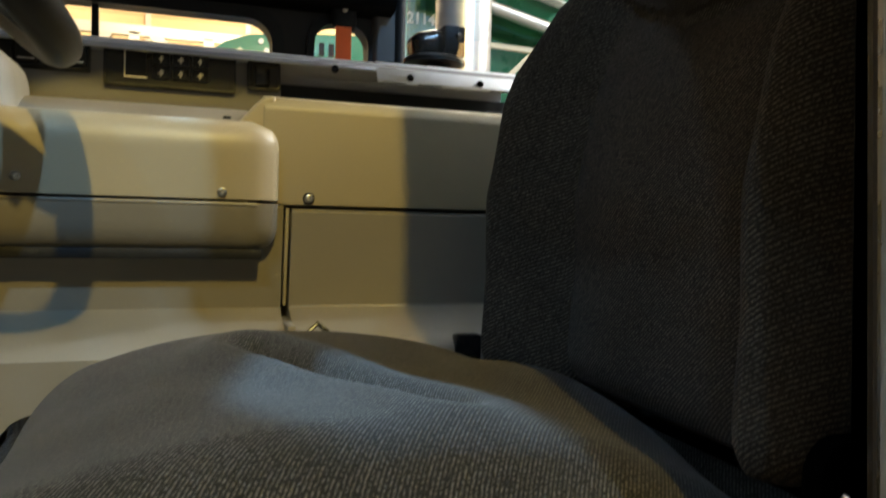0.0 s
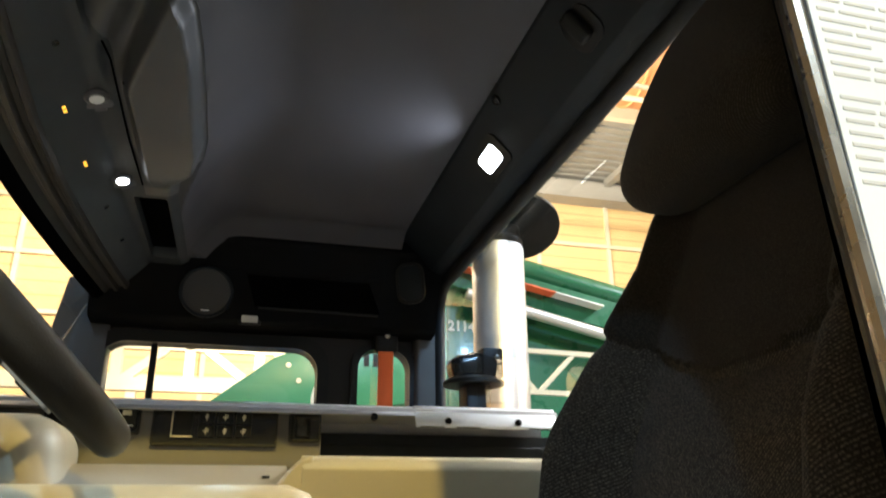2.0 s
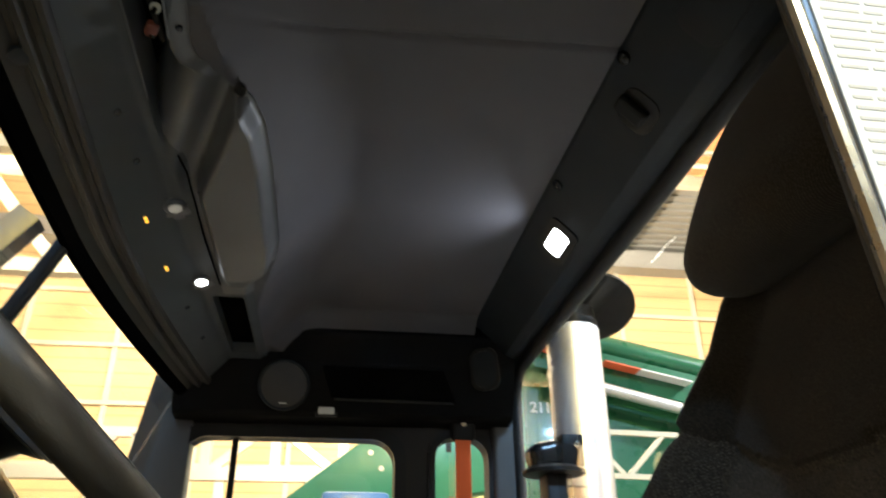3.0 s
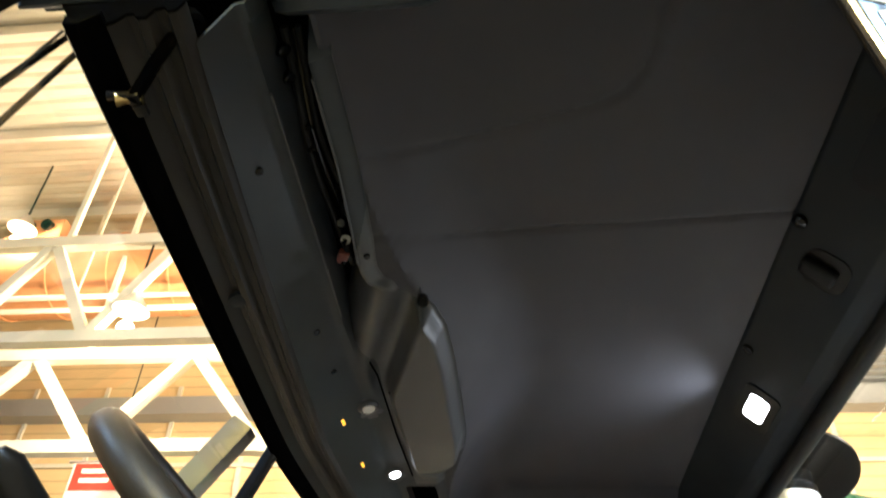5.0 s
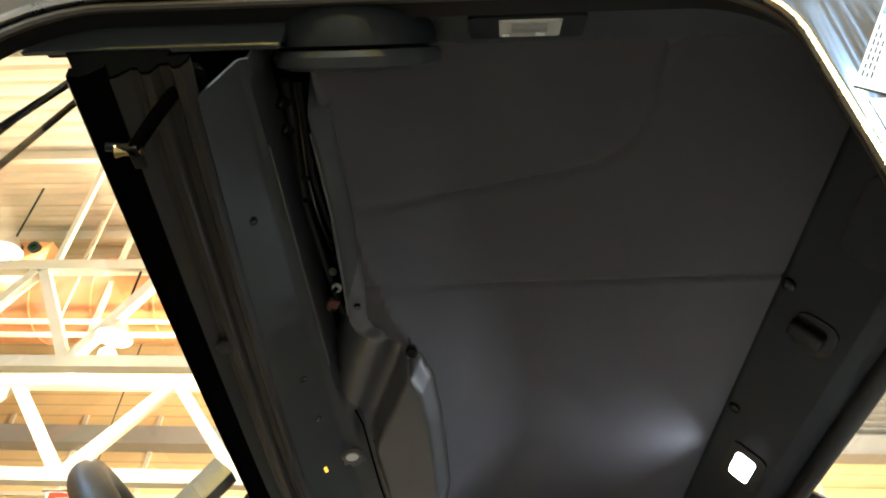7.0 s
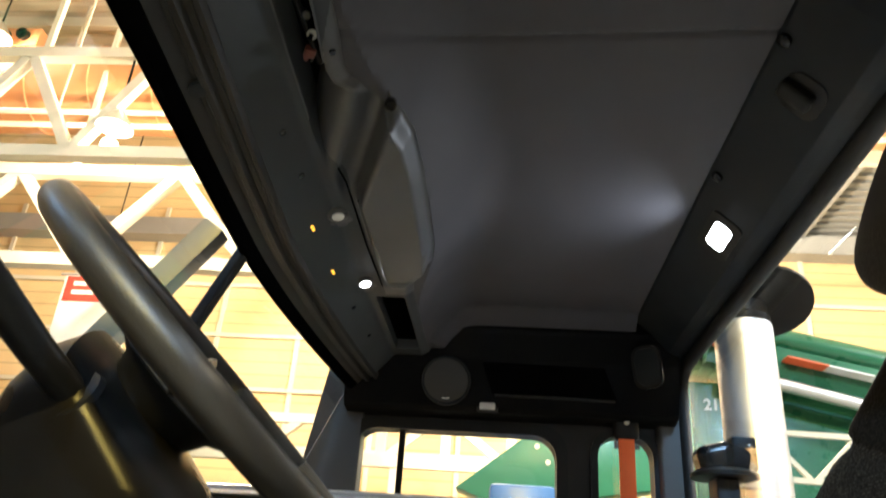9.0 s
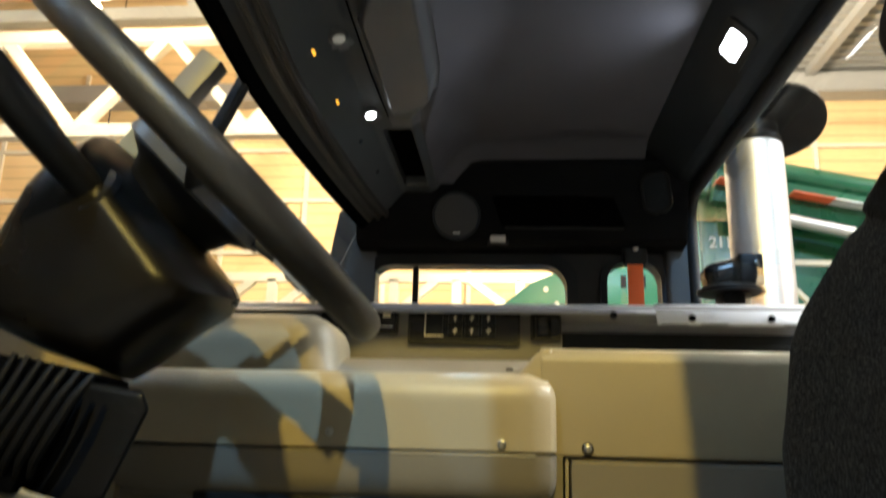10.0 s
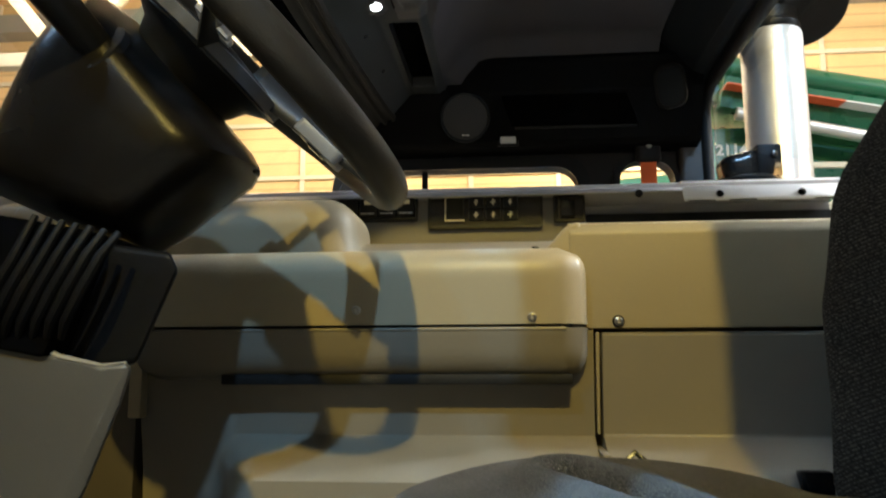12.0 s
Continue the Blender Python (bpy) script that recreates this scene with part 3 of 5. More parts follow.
# bulged pod, cut by the long joint
pod_up = put(softbox(0.3365, 0.055, 0.100, 0.038, 16), pose(-0.3035, 1.118, 1.598))
bmesh.ops.bisect_plane(pod_up, geom=pod_up.verts[:] + pod_up.edges[:] + pod_up.faces[:], plane_co=(0, 0, 1.587), plane_no=(0, 0, -1), clear_outer=True)
pod_low = put(softbox(0.3365, 0.052, 0.100, 0.038, 16, lambda x, y, z: (x, y + 0.25 * max(0.0, -0.028 - z), z)), pose(-0.3035, 1.118, 1.610))
bmesh.ops.bisect_plane(pod_low, geom=pod_low.verts[:] + pod_low.edges[:] + pod_low.faces[:], plane_co=(0, 0, 1.582), plane_no=(0, 0, 1), clear_outer=True)
parts_c += [part("upper_pod", pod_up, TAN), part("lower_pod", pod_low, TAN_DIM), part("joint_lip", tube([(-0.630, 1.068, 1.5805), (0.0, 1.068, 1.5805)], 0.0028, 8), TAN_DIM)]
# upper panel: low behind the pod, high beside the seat
up_l = prism([(1.116, 1.588), (1.116, 1.66), (1.125, 1.684), (1.150, 1.694), (1.262, 1.735), (1.40, 1.735), (1.40, 1.588)], "x", -0.64, 0.0, 0.004)
up_r = prism([(1.116, 1.582), (1.116, 1.722), (1.122, 1.736), (1.140, 1.742), (1.165, 1.738), (1.175, 1.722), (1.40, 1.722), (1.40, 1.582)], "x", 0.012, 0.60, 0.004)
cheek = prism([(-0.030, 1.690), (0.002, 1.728), (0.014, 1.738), (0.030, 1.741), (0.030, 1.60), (-0.030, 1.60)], "y", 1.119, 1.30, 0.006, 3)
parts_c += [part("upper_panel", up_l, TAN_DIM), part("upper_panel", up_r, TAN), part("panel_cheek", cheek, TAN)]
# fascia that carries the switches, and the pocket behind the high panel
fascia = prism([(1.325, 1.735), (1.338, 1.826), (1.40, 1.826), (1.40, 1.735)], "x", -0.64, 0.060, 0.003)
parts_c += [part("fascia", fascia, FASCIA)]
# Back wall is black so the gap under the plate reads as unlit.
parts_c += [part("pocket_dark_back", box(0.060, 0.60, 1.37, 1.40, 1.722, 1.800, 0.002), BLACK)]
# Dark strip below the pod paints the shade of its overhang.
parts_c += [part("pod_shade_strip", box(-0.500, 0.010, 1.090, 1.13, 1.503, 1.518, 0.003), RUBBER), part("pocket_black_strip", box(0.050, 0.50, 1.3655, 1.3705, 1.757, 1.779, 0.001, 1), RUBBER)]
parts_c += [part("body", box(-0.64, 0.60, 1.405, 1.95, 0.952, 1.80, 0.01), TAN)]
# hump at the dash end
HUMP = mat("dull_hump_plastic", (0.215, 0.185, 0.125), 0.5, grain=0.05, scale=600, bump=0.15, stain=0.07, spec=0.35)
hump = softbox(0.165, 0.10, 0.075, 0.055, 14, lambda x, y, z: (x + 0.25 * max(0.0, -z) * (1 if x > 0 else 0), y, z))
parts_c += [part("hump", put(hump, pose(-0.485, 1.245, 1.725)), HUMP)]
top = prism([(1.312, 1.828), (1.318, 1.842), (1.95, 1.842), (1.95, 1.802), (1.40, 1.802), (1.40, 1.822)], "x", -0.64, 0.505, 0.003)
parts_c += [part("top_ledge", top, mat("grey_satin_top", (0.30, 0.30, 0.31), 0.32, grain=0.04, scale=500, stain=0.05))]
under(console, *parts_c)
for x, z in ((-0.294, 1.608), (-0.046, 1.596)):
    s = part("screw", lathe([(0.0, 0.0), (0.0065, 0.0), (0.0065, 0.003), (0.004, 0.0042), (0.002, 0.002), (0.0, 0.002)], toward((0, -1, 0), (x, 1.063, z)), 12), SCREW)
    under(console, s)
    under(console, part("washer", lathe([(0.009, 0), (0.009, 0.0012), (0.005, 0.0014)], toward((0, -1, 0), (x, 1.0645, z)), 14), BLACK))
under(console, part("screw", lathe([(0.0, 0.0), (0.0065, 0.0), (0.0065, 0.003), (0.004, 0.0042), (0.002, 0.002), (0.0, 0.002)], toward((0, -1, 0), (0.079, 1.1145, 1.592)), 12), SCREW))
under(console, part("washer", lathe([(0.009, 0), (0.009, 0.0012), (0.005, 0.0014)], toward((0, -1, 0), (0.079, 1.116, 1.592)), 14), BLACK))
under(console, part("screw", lathe([(0.006, 0), (0.006, 0.003), (0.003, 0.004)], pose(-0.035, 1.20, 1.712), 10), BLACK))

plate = holder("cover_plate", (0.36, 1.45, 1.842), "bright aluminium cover plate lying on the console top", "plate")
under(plate, part("sheet", prism([(1.300, 1.810), (1.303, 1.805), (1.326, 1.8425), (1.62, 1.8425), (1.62, 1.8465), (1.322, 1.8465)], "x", 0.225, 0.500, 0.001, 1), PALE))
under(plate, part("edge_strip", prism([(1.305, 1.826), (1.308, 1.824), (1.330, 1.8425), (1.40, 1.8425), (1.40, 1.845), (1.328, 1.845)], "x", -0.60, 0.224, 0.0006, 1), ALU))


for x in (0.149, 0.285, 0.42):
    under(plate, part("screw", lathe([(0.0065, -0.002), (0.0065, 0.003), (0.003, 0.004)], toward((0, -1, 0.2), (x, 1.3035, 1.8175 if x > 0.2 else 1.822)), 12), GLOSS))
for x in (0.232, 0.300, 0.440):
    under(plate, part("slot", box(x, x + 0.045, 1.3005, 1.303, 1.806, 1.8075), GLOSS))


def switch_panel(name, label, x0, x1, z0, z1, lean=8):
    h = holder(name, ((x0 + x1) / 2, 1.322, z0), label, "switch panel")
    m = Matrix.Translation((0, 1.3265 + 0.004, z0)) @ pose(0, 0, 0, -lean, 0, 0)
    under(h, part("face_plate", put(prism(rounded(x0, x1, 0, z1 - z0, 0.004, 3), "y", -0.010, 0.004, 0.001, 1), m), GLOSS))
    under(h, part("bezel", put(ring(rounded(x0, x1, 0, z1 - z0, 0.004, 3), rounded(x0 + 0.003, x1 - 0.003, 0.003, z1 - z0 - 0.003, 0.003, 3), "y", -0.0115, -0.0098), m), BLACK))
    return h, m


main, m = switch_panel("switch_panel", "black switch panel with a rocker and six lit-legend keys", -0.221, -0.016, 1.768, 1.838)
rk = part("rocker_switch", put(box(-0.188, -0.157, -0.014, -0.009, 0.014, 0.058, 0.002), m), BLACK)
under(main, rk)
for a in ((-0.190, -0.155, 0.057, 0.0595), (-0.190, -0.155, 0.0125, 0.015), (-0.190, -0.1885, 0.014, 0.058)):
    sub_part(rk, part("rocker_mark", put(box(a[0], a[1], -0.0152, -0.0138, a[2], a[3]), m), LEGEND))
for i in range(3):
    for j in range(2):
        x, z = -0.147 + 0.0305 * i, 0.014 + 0.024 * j
        k = part("key", put(box(x, x + 0.026, -0.0135, -0.009, z, z + 0.020, 0.002), m), BLACK)
        under(main, k)
        cx, cz, w = x + 0.0125, z + 0.0095, 0.0045 - 0.001 * ((i + j) % 2)
        sub_part(k, part("key_legend", join(put(box(cx - w, cx + w, -0.0142, -0.0132, cz - 0.0008, cz + 0.0008), m), put(box(cx - 0.0009, cx + 0.0009, -0.0143, -0.0132, cz - 0.0055, cz + 0.0055), m), put(box(cx + 0.001, cx + w, -0.0142, -0.0132, cz + 0.0028, cz + 0.0042), m)), LEGEND))
side, m2 = switch_panel("switch_panel", "black switch panel with a row of rocker switches", -0.385, -0.240, 1.786, 1.836)
for i in range(4):
    x = -0.379 + 0.0345 * i
    under(side, part("rocker_switch", put(box(x, x + 0.030, -0.017, -0.009, 0.007, 0.043, 0.003), m2), BLACK))
    if i:
        under(side, part("rocker_legend", put(box(x + 0.008, x + 0.022, -0.0178, -0.0168, 0.028, 0.036), m2), LEGEND))
        under(side, part("rocker_mark", put(box(x + 0.003, x + 0.027, -0.0178, -0.0168, 0.010, 0.0115), m2), ALU))
small, m3 = switch_panel("switch_panel", "small black socket panel at the pocket end", 0.003, 0.058, 1.778, 1.826)
under(small, part("socket_cover", put(box(0.016, 0.040, -0.020, -0.009, 0.006, 0.042, 0.003), m3), GLOSS), part("side_clip", put(box(0.005, 0.012, -0.016, -0.009, 0.004, 0.044, 0.002), m3), BLACK))
# dash end beyond the steering wheel
dash = holder("dashboard", (-0.76, 1.6, 0.95), "grey-tan dashboard under the windscreen with round gauges", "dashboard")
# Kick panel is dark to stand for the shaded space under the dash.
under(dash, part("dash_body", box(-0.93, -0.656, 1.14, 2.60, 1.62, 1.80, 0.03, 3), TAN), part("kick_panel", box(-0.93, -0.656, 1.15, 2.60, 0.952, 1.618, 0.01), FOOT_SHADE))
under(dash, part("gauge_pod", put(softbox(0.11, 0.16, 0.05, 0.03, 8), pose(-0.72, 1.50, 1.815)), TAN))
for i, (x, y) in enumerate(((-0.625, 1.38), (-0.612, 1.45), (-0.600, 1.52))):
    g = part("gauge", lathe([(0.026, 0), (0.026, 0.012), (0.022, 0.013), (0.021, 0.006), (0.0, 0.006)], toward((0.75, -0.6, 0.25), (x, y, 1.822)), 20), GLOSS)
    under(dash, g)
    under(dash, part("needle", lathe([(0.004, 0), (0.004, 0.008)], toward((0.75, -0.6, 0.25), (x, y, 1.822)), 8), WHITE))
under(dash, part("beacon_switch", lathe([(0.018, 0), (0.02, 0.012), (0.008, 0.02)], pose(-0.52, 1.62, 1.842), 14), mat("orange_knob", (0.8, 0.3, 0.02), 0.4)))

# ---- seat ----
seat = holder("driver_seat", (0.1, 0.74, 0.95), "dark grey twill driver's seat with bolstered backrest", "seat")
CY = 0.74


def cushion_warp(x, y, z):
    X, Y = x + 0.095, y + CY
    if z > 0:
        z -= 0.95 * max(abs(X - 0.02) - 0.02, 0) ** 2
        z += 0.018 * min((abs(y) / 0.27) ** 2, 1.0) - 0.012
        # pulled seam across the cushion
        t = max(0.0, min(1.0, ((X + 0.02) * 0.14 + (Y - 0.87) * -0.28) / (0.14 ** 2 + 0.28 ** 2)))
        d = math.hypot(X + 0.02 - 0.14 * t, Y - 0.87 + 0.28 * t)
        z -= 0.024 * math.exp(-(d / 0.016) ** 2) - 0.010 * math.exp(-((d - 0.04) / 0.03) ** 2)
        z += 0.004 * noise.noise(Vector((X * 9, Y * 9, 0.3)))
        s = max(0.0, min(1.0, (X - 0.12) / 0.2))
        z += 0.055 * s * s * (3 - 2 * s) * math.exp(-((Y - 0.74) / 0.15) ** 2)
    return (X, Y, z + 1.325)


under(seat, part("cushion", softbox(0.372, 0.285, 0.10, 0.085, 64, cushion_warp), CLOTH_SEAT_DIM))
under(seat, part("seat_base", box(-0.16, 0.40, 0.50, 0.98, 1.10, 1.24, 0.02), BLACK), part("suspension", prism(rounded(-0.10, 0.34, 0.54, 0.94, 0.04), "z", 0.95, 1.12), RUBBER))


def front_x(z):
    """The backrest's middle face, bottom to top."""
    pts = ((1.30, 0.385), (1.36, 0.400), (1.49, 0.408), (1.60, 0.403), (1.73, 0.428), (1.83, 0.468), (1.95, 0.515), (2.15, 0.600))
    for (z0, x0), (z1, x1) in zip(pts, pts[1:]):
        if z <= z1:
            return x0 + (x1 - x0) * (z - z0) / (z1 - z0)
    return 0.60


def bolster(y, z):
    s = max(0.0, min(1.0, (abs(y) - 0.155) / 0.075))
    s = s * s * (3 - 2 * s)
    low = max(0.0, min(1.0, (2.02 - z) / 0.25))
    end = max(0.0, min(1.0, (abs(y) - 0.225) / 0.045))
    groove = 0.010 * math.exp(-((abs(y) - 0.172) / 0.010) ** 2) * low + 0.012 * math.exp(-((z - pad_seam(y + CY)) / 0.014) ** 2)
    return (-0.105 if y > 0 else -0.055) * s * (0.42 + 0.58 * low) + 0.045 * end * end + groove


def backrest_warp(z0, hz):
    def f(x, y, z):
        Z = z + z0
        g = front_x(Z) + x + 0.075
        if x < 0.0:
            g += bolster(y, Z) * min(1.0, -x / 0.055)
            g += 0.003 * noise.noise(Vector((y * 8, Z * 8, 1.7)))
        narrow = 1.0 - 0.05 * max(0.0, min(1.0, (Z - 1.85) / 0.30)) ** 1.5
        return (g, CY + y * narrow, Z)
    return f


def pad_seam(y):
    """Height of the curved seam under the upper pad."""
    return 1.803 + 1.3 * (y - 0.70) ** 2


back_low = softbox(0.075, 0.272, 0.405, 0.06, 60, backrest_warp(1.745, 0.405))
back_up = softbox(0.0785, 0.276, 0.408, 0.06, 90, backrest_warp(1.7455, 0.405))
bmesh.ops.delete(back_up, geom=[f for f in back_up.faces if f.calc_center_median().z < pad_seam(f.calc_center_median().y)], context="FACES")
for v in back_up.verts:
    near = v.co.z - pad_seam(v.co.y)
    if near < 0.012:
        v.co.z = pad_seam(v.co.y) + max(0.0, near) * 0.9
        v.co.x += 0.006
under(seat, part("backrest", back_low, CLOTH), part("backrest_top", back_up, VELOUR, None, "dark brown velour upper backrest"))


def head_warp(x, y, z):
    g = 0.582 + x + 0.46 * z + 0.02
    if x < 0:
        g -= 0.035 * (1 - (z / 0.19) ** 2) * (1 - (y / 0.24) ** 2)
    return (g, CY + y, z + 2.270)


under(seat, part("headrest", softbox(0.085, 0.225, 0.185, 0.075, 20, head_warp), VELOUR, None, "dark brown velour headrest"))
under(seat, part("recliner_cover", put(prism(rounded(-0.03, 0.06, -0.04, 0.05, 0.03), "y", 0.0, 0.02, 0.004), pose(0.39, 0.435, 1.36)), DEEP))
under(seat, part("recliner_lever", tube([(0.335, 0.425, 1.30), (0.36, 0.425, 1.345), (0.375, 0.42, 1.372)], [0.011, 0.009, 0.007], 10), CHROME, None, "chrome recliner lever"))
under(seat, part("belt_guide", tube([(0.43, 0.445, 1.50), (0.43, 0.437, 1.52), (0.43, 0.445, 1.545)], 0.006, 8), CHROME))
under(seat, part("buckle_stalk", box(0.295, 0.325, 1.045, 1.062, 1.26, 1.375, 0.004), BLACK), part("buckle", box(0.290, 0.332, 1.040, 1.064, 1.355, 1.395, 0.006), GLOSS))
tong = holder("seat_belt_tongue", (0.085, 1.03, 1.40), "bent steel seat belt tongue lying behind the cushion", "belt tongue")
under(tong, part("loop", tube([(0.058, 1.032, 1.395), (0.082, 1.035, 1.418), (0.112, 1.032, 1.392)], 0.004, 8), STEEL))

# ---- steering ----
WC, WR = Vector((-0.402, 0.83, 1.921)), 0.266
WN = Vector((0.697, 0.045, 0.716)).normalized()
WD = Vector((0, 1, 0)).cross(WN).normalized()
WE = WN.cross(WD)
if WE.y < 0:
    WE = -WE
if WD.x < 0:
    WD = -WD
wheel = holder("steering_wheel", WC, "black steering wheel with grey key pads on its spokes", "steering wheel")
under(wheel, part("rim", tube([WC + WR * (math.cos(a) * WD + math.sin(a) * WE) for a in (2 * math.pi * k / 72 for k in range(72))], 0.0215, 16, True), mat("soft_rim_leather", (0.019, 0.0165, 0.013), 0.42, grain=0.15, scale=500, bump=0.4, stain=0.1)))
under(wheel, part("hub", lathe([(0.03, -0.075), (0.060, -0.068), (0.071, -0.050), (0.078, -0.034), (0.098, -0.022), (0.100, -0.010), (0.09, 0.0), (0.0, 0.012)], toward(WN, WC - 0.02 * WN), 36), BLACK))
under(wheel, part("hub_ring", lathe([(0.098, -0.012), (0.1075, -0.010), (0.1075, 0.004), (0.098, 0.006)], toward(WN, WC - 0.028 * WN), 36), TRIM_GREY))
for sgn in (1, -1):
    sp = []
    for k in range(9):
        t = k / 8
        sp.append(WC + (0.07 + 0.185 * t) * (WE * sgn * 0.90 + WD * 0.43) - 0.012 * (1 - t) * WN)
    s = part("spoke", tube(sp, [0.034 - 0.012 * k / 8 for k in range(9)], 12, flat=0.35), BLACK)
    under(wheel, s)
    for q, wd in ((0.115, 0.016), (0.155, 0.014)):
        c = WC + q * (WE * sgn * 0.90 + WD * 0.43) - 0.016 * WN
        axm = Matrix.Translation(c) @ Matrix((( *(WE * sgn * 0.90 + WD * 0.43),), tuple(WN.cross(WE * sgn * 0.90 + WD * 0.43)), tuple(WN))).transposed().to_4x4()
        sub_part(s, part("key_pad", put(box(-wd, wd, -0.021, 0.021, -0.005, 0.004, 0.003), axm), mat("grey_key_pad", (0.35, 0.36, 0.37), 0.35) if q < 0.13 and sgn == 1 else ALU))

low = WD + 0.12 * WE
low.normalize()
lows = part("spoke", tube([WC + (0.07 + 0.175 * k / 6) * low - 0.014 * (1 - k / 6) * WN for k in range(7)], [0.030 - 0.009 * k / 6 for k in range(7)], 12, flat=0.35), BLACK)
under(wheel, lows)
lowm = Matrix.Translation(WC + 0.172 * low - 0.018 * WN) @ Matrix((tuple(low), tuple(WN.cross(low)), tuple(WN))).transposed().to_4x4()
KEY_GREY = mat("grey_key_plate", (0.17, 0.175, 0.185), 0.32, stain=0.06)
sub_part(lows, part("key_pad", put(prism(rounded(-0.033, 0.033, -0.026, 0.026, 0.008, 4), "z", -0.010, 0.006, 0.002), lowm), KEY_GREY), part("key", put(box(-0.012, 0.012, -0.012, 0.012, -0.0125, -0.009, 0.002), lowm), GLOSS))

SHROUD_BOX = mat("black_housing_plastic", (0.004, 0.004, 0.004), 0.35, grain=0.05, scale=400, bump=0.15, stain=0.05, spec=0.07)
col = holder("steering_column", (-0.46, 0.80, 0.95), "black steering column shroud on a grey-tan pedestal", "steering column")
silhouette = [(-0.675, 1.790), (-0.655, 1.842), (-0.628, 1.908), (-0.594, 1.952), (-0.552, 1.970), (-0.515, 1.940), (-0.480, 1.901), (-0.415, 1.826), (-0.372, 1.775), (-0.363, 1.758), (-0.372, 1.738), (-0.418, 1.706), (-0.455, 1.676), (-0.482, 1.660), (-0.58, 1.690), (-0.683, 1.735)]
sh = bmesh.new()
rings = []
for y, k in ((0.690, 0.50), (0.694, 0.62), (0.705, 0.72), (0.725, 0.81), (0.755, 0.89), (0.795, 0.955), (0.84, 1.0), (0.90, 0.98), (0.95, 0.86), (0.96, 0.6)):
    rings.append([sh.verts.new((-0.53 + 0.28 * (0.84 - y) + (x + 0.53) * k, y, 1.80 - 0.18 * (0.84 - y) + (z - 1.80) * k)) for x, z in silhouette])
for p, q in zip(rings, rings[1:]):
    for i in range(len(p)):
        j = (i + 1) % len(p)
        sh.faces.new((p[i], p[j], q[j], q[i]))
sh.faces.new(rings[0][::-1])
sh.faces.new(rings[-1])
shroud = part("shroud", sh, SHROUD)
under(col, shroud)
sub_part(shroud, part("shroud_joint", tube([(-0.60, 0.714, 1.775), (-0.57, 0.702, 1.80), (-0.54, 0.697, 1.822)], 0.0016, 6), GLOSS))
sub_part(shroud, part("nose_slot", box(-0.378, -0.362, 0.80, 0.84, 1.748, 1.757, 0.003), GLOSS))
boss = lathe([(0.036, 0), (0.034, 0.008), (0.020, 0.012), (0.02, 0.0)], toward((-0.30, -0.80, 0.50), (-0.490, 0.715, 1.850)), 20)
under(col, part("stalk_boss", boss, BLACK))
under(col, part("stalk", tube([(-0.484, 0.724, 1.842), (-0.508, 0.650, 1.885), (-0.530, 0.580, 1.930), (-0.548, 0.525, 1.970), (-0.552, 0.514, 1.979)], [0.018, 0.019, 0.021, 0.018, 0.008], 14), BLACK, None, "black indicator stalk"))
hsg = prism([(-0.470, 1.652), (-0.385, 1.640), (-0.376, 1.622), (-0.412, 1.535), (-0.50, 1.52)], "y", 0.690, 0.79, 0.008, 3)
for v in hsg.verts:
    v.co.x -= 0.008 + 0.55 * (v.co.y - 0.690)
under(col, part("housing", hsg, SHROUD_BOX))
BOOT = mat("ribbed_boot_rubber", (0.004, 0.0038, 0.0035), 0.42, grain=0.08, scale=300, bump=0.2, spec=0.06)
for k in range(7):
    x = -0.440 - 0.0135 * k
    rib = tube([(x + 0.014, 0.655, 1.652 + 0.003 * k), (x + 0.004, 0.644, 1.630), (x - 0.010, 0.641, 1.600), (x - 0.026, 0.646, 1.572), (x - 0.036, 0.658, 1.558)], [0.003, 0.0046, 0.0050, 0.0046, 0.003], 8)
    under(col, part("boot_rib", rib, BOOT))
under(col, part("boot", prism([(-0.45, 1.655), (-0.56, 1.675), (-0.60, 1.56), (-0.49, 1.54)], "y", 0.655, 0.78, 0.01), DEEP))
under(col, part("clamp_lever", tube([(-0.60, 0.63, 1.635), (-0.565, 0.625, 1.632), (-0.545, 0.635, 1.622)], [0.010, 0.012, 0.008], 10), ALU), part("clamp_screw", lathe([(0.009, 0), (0.009, 0.004), (0.005, 0.006)], toward((0, -1, 0), (-0.537, 0.648, 1.572)), 12), SCREW))
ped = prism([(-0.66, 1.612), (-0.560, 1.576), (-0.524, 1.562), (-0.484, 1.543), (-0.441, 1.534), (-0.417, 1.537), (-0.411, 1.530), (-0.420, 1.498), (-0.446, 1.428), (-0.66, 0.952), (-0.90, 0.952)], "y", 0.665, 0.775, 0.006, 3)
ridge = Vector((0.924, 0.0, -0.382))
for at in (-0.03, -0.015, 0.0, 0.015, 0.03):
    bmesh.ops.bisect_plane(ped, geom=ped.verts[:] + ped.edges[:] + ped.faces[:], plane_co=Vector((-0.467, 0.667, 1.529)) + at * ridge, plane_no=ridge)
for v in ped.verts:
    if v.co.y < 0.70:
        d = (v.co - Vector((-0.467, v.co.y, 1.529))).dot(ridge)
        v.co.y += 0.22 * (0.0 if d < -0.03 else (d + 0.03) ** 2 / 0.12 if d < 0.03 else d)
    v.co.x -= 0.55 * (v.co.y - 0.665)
pedestal = part("pedestal", ped, PEDESTAL_DIM)
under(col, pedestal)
sub_part(pedestal, part("pedestal_lip", tube([(-0.60, 0.668, 1.591), (-0.560, 0.668, 1.576), (-0.524, 0.668, 1.561), (-0.484, 0.669, 1.542), (-0.446, 0.675, 1.5325), (-0.425, 0.680, 1.5345)], 0.0030, 8), TAN_DIM))

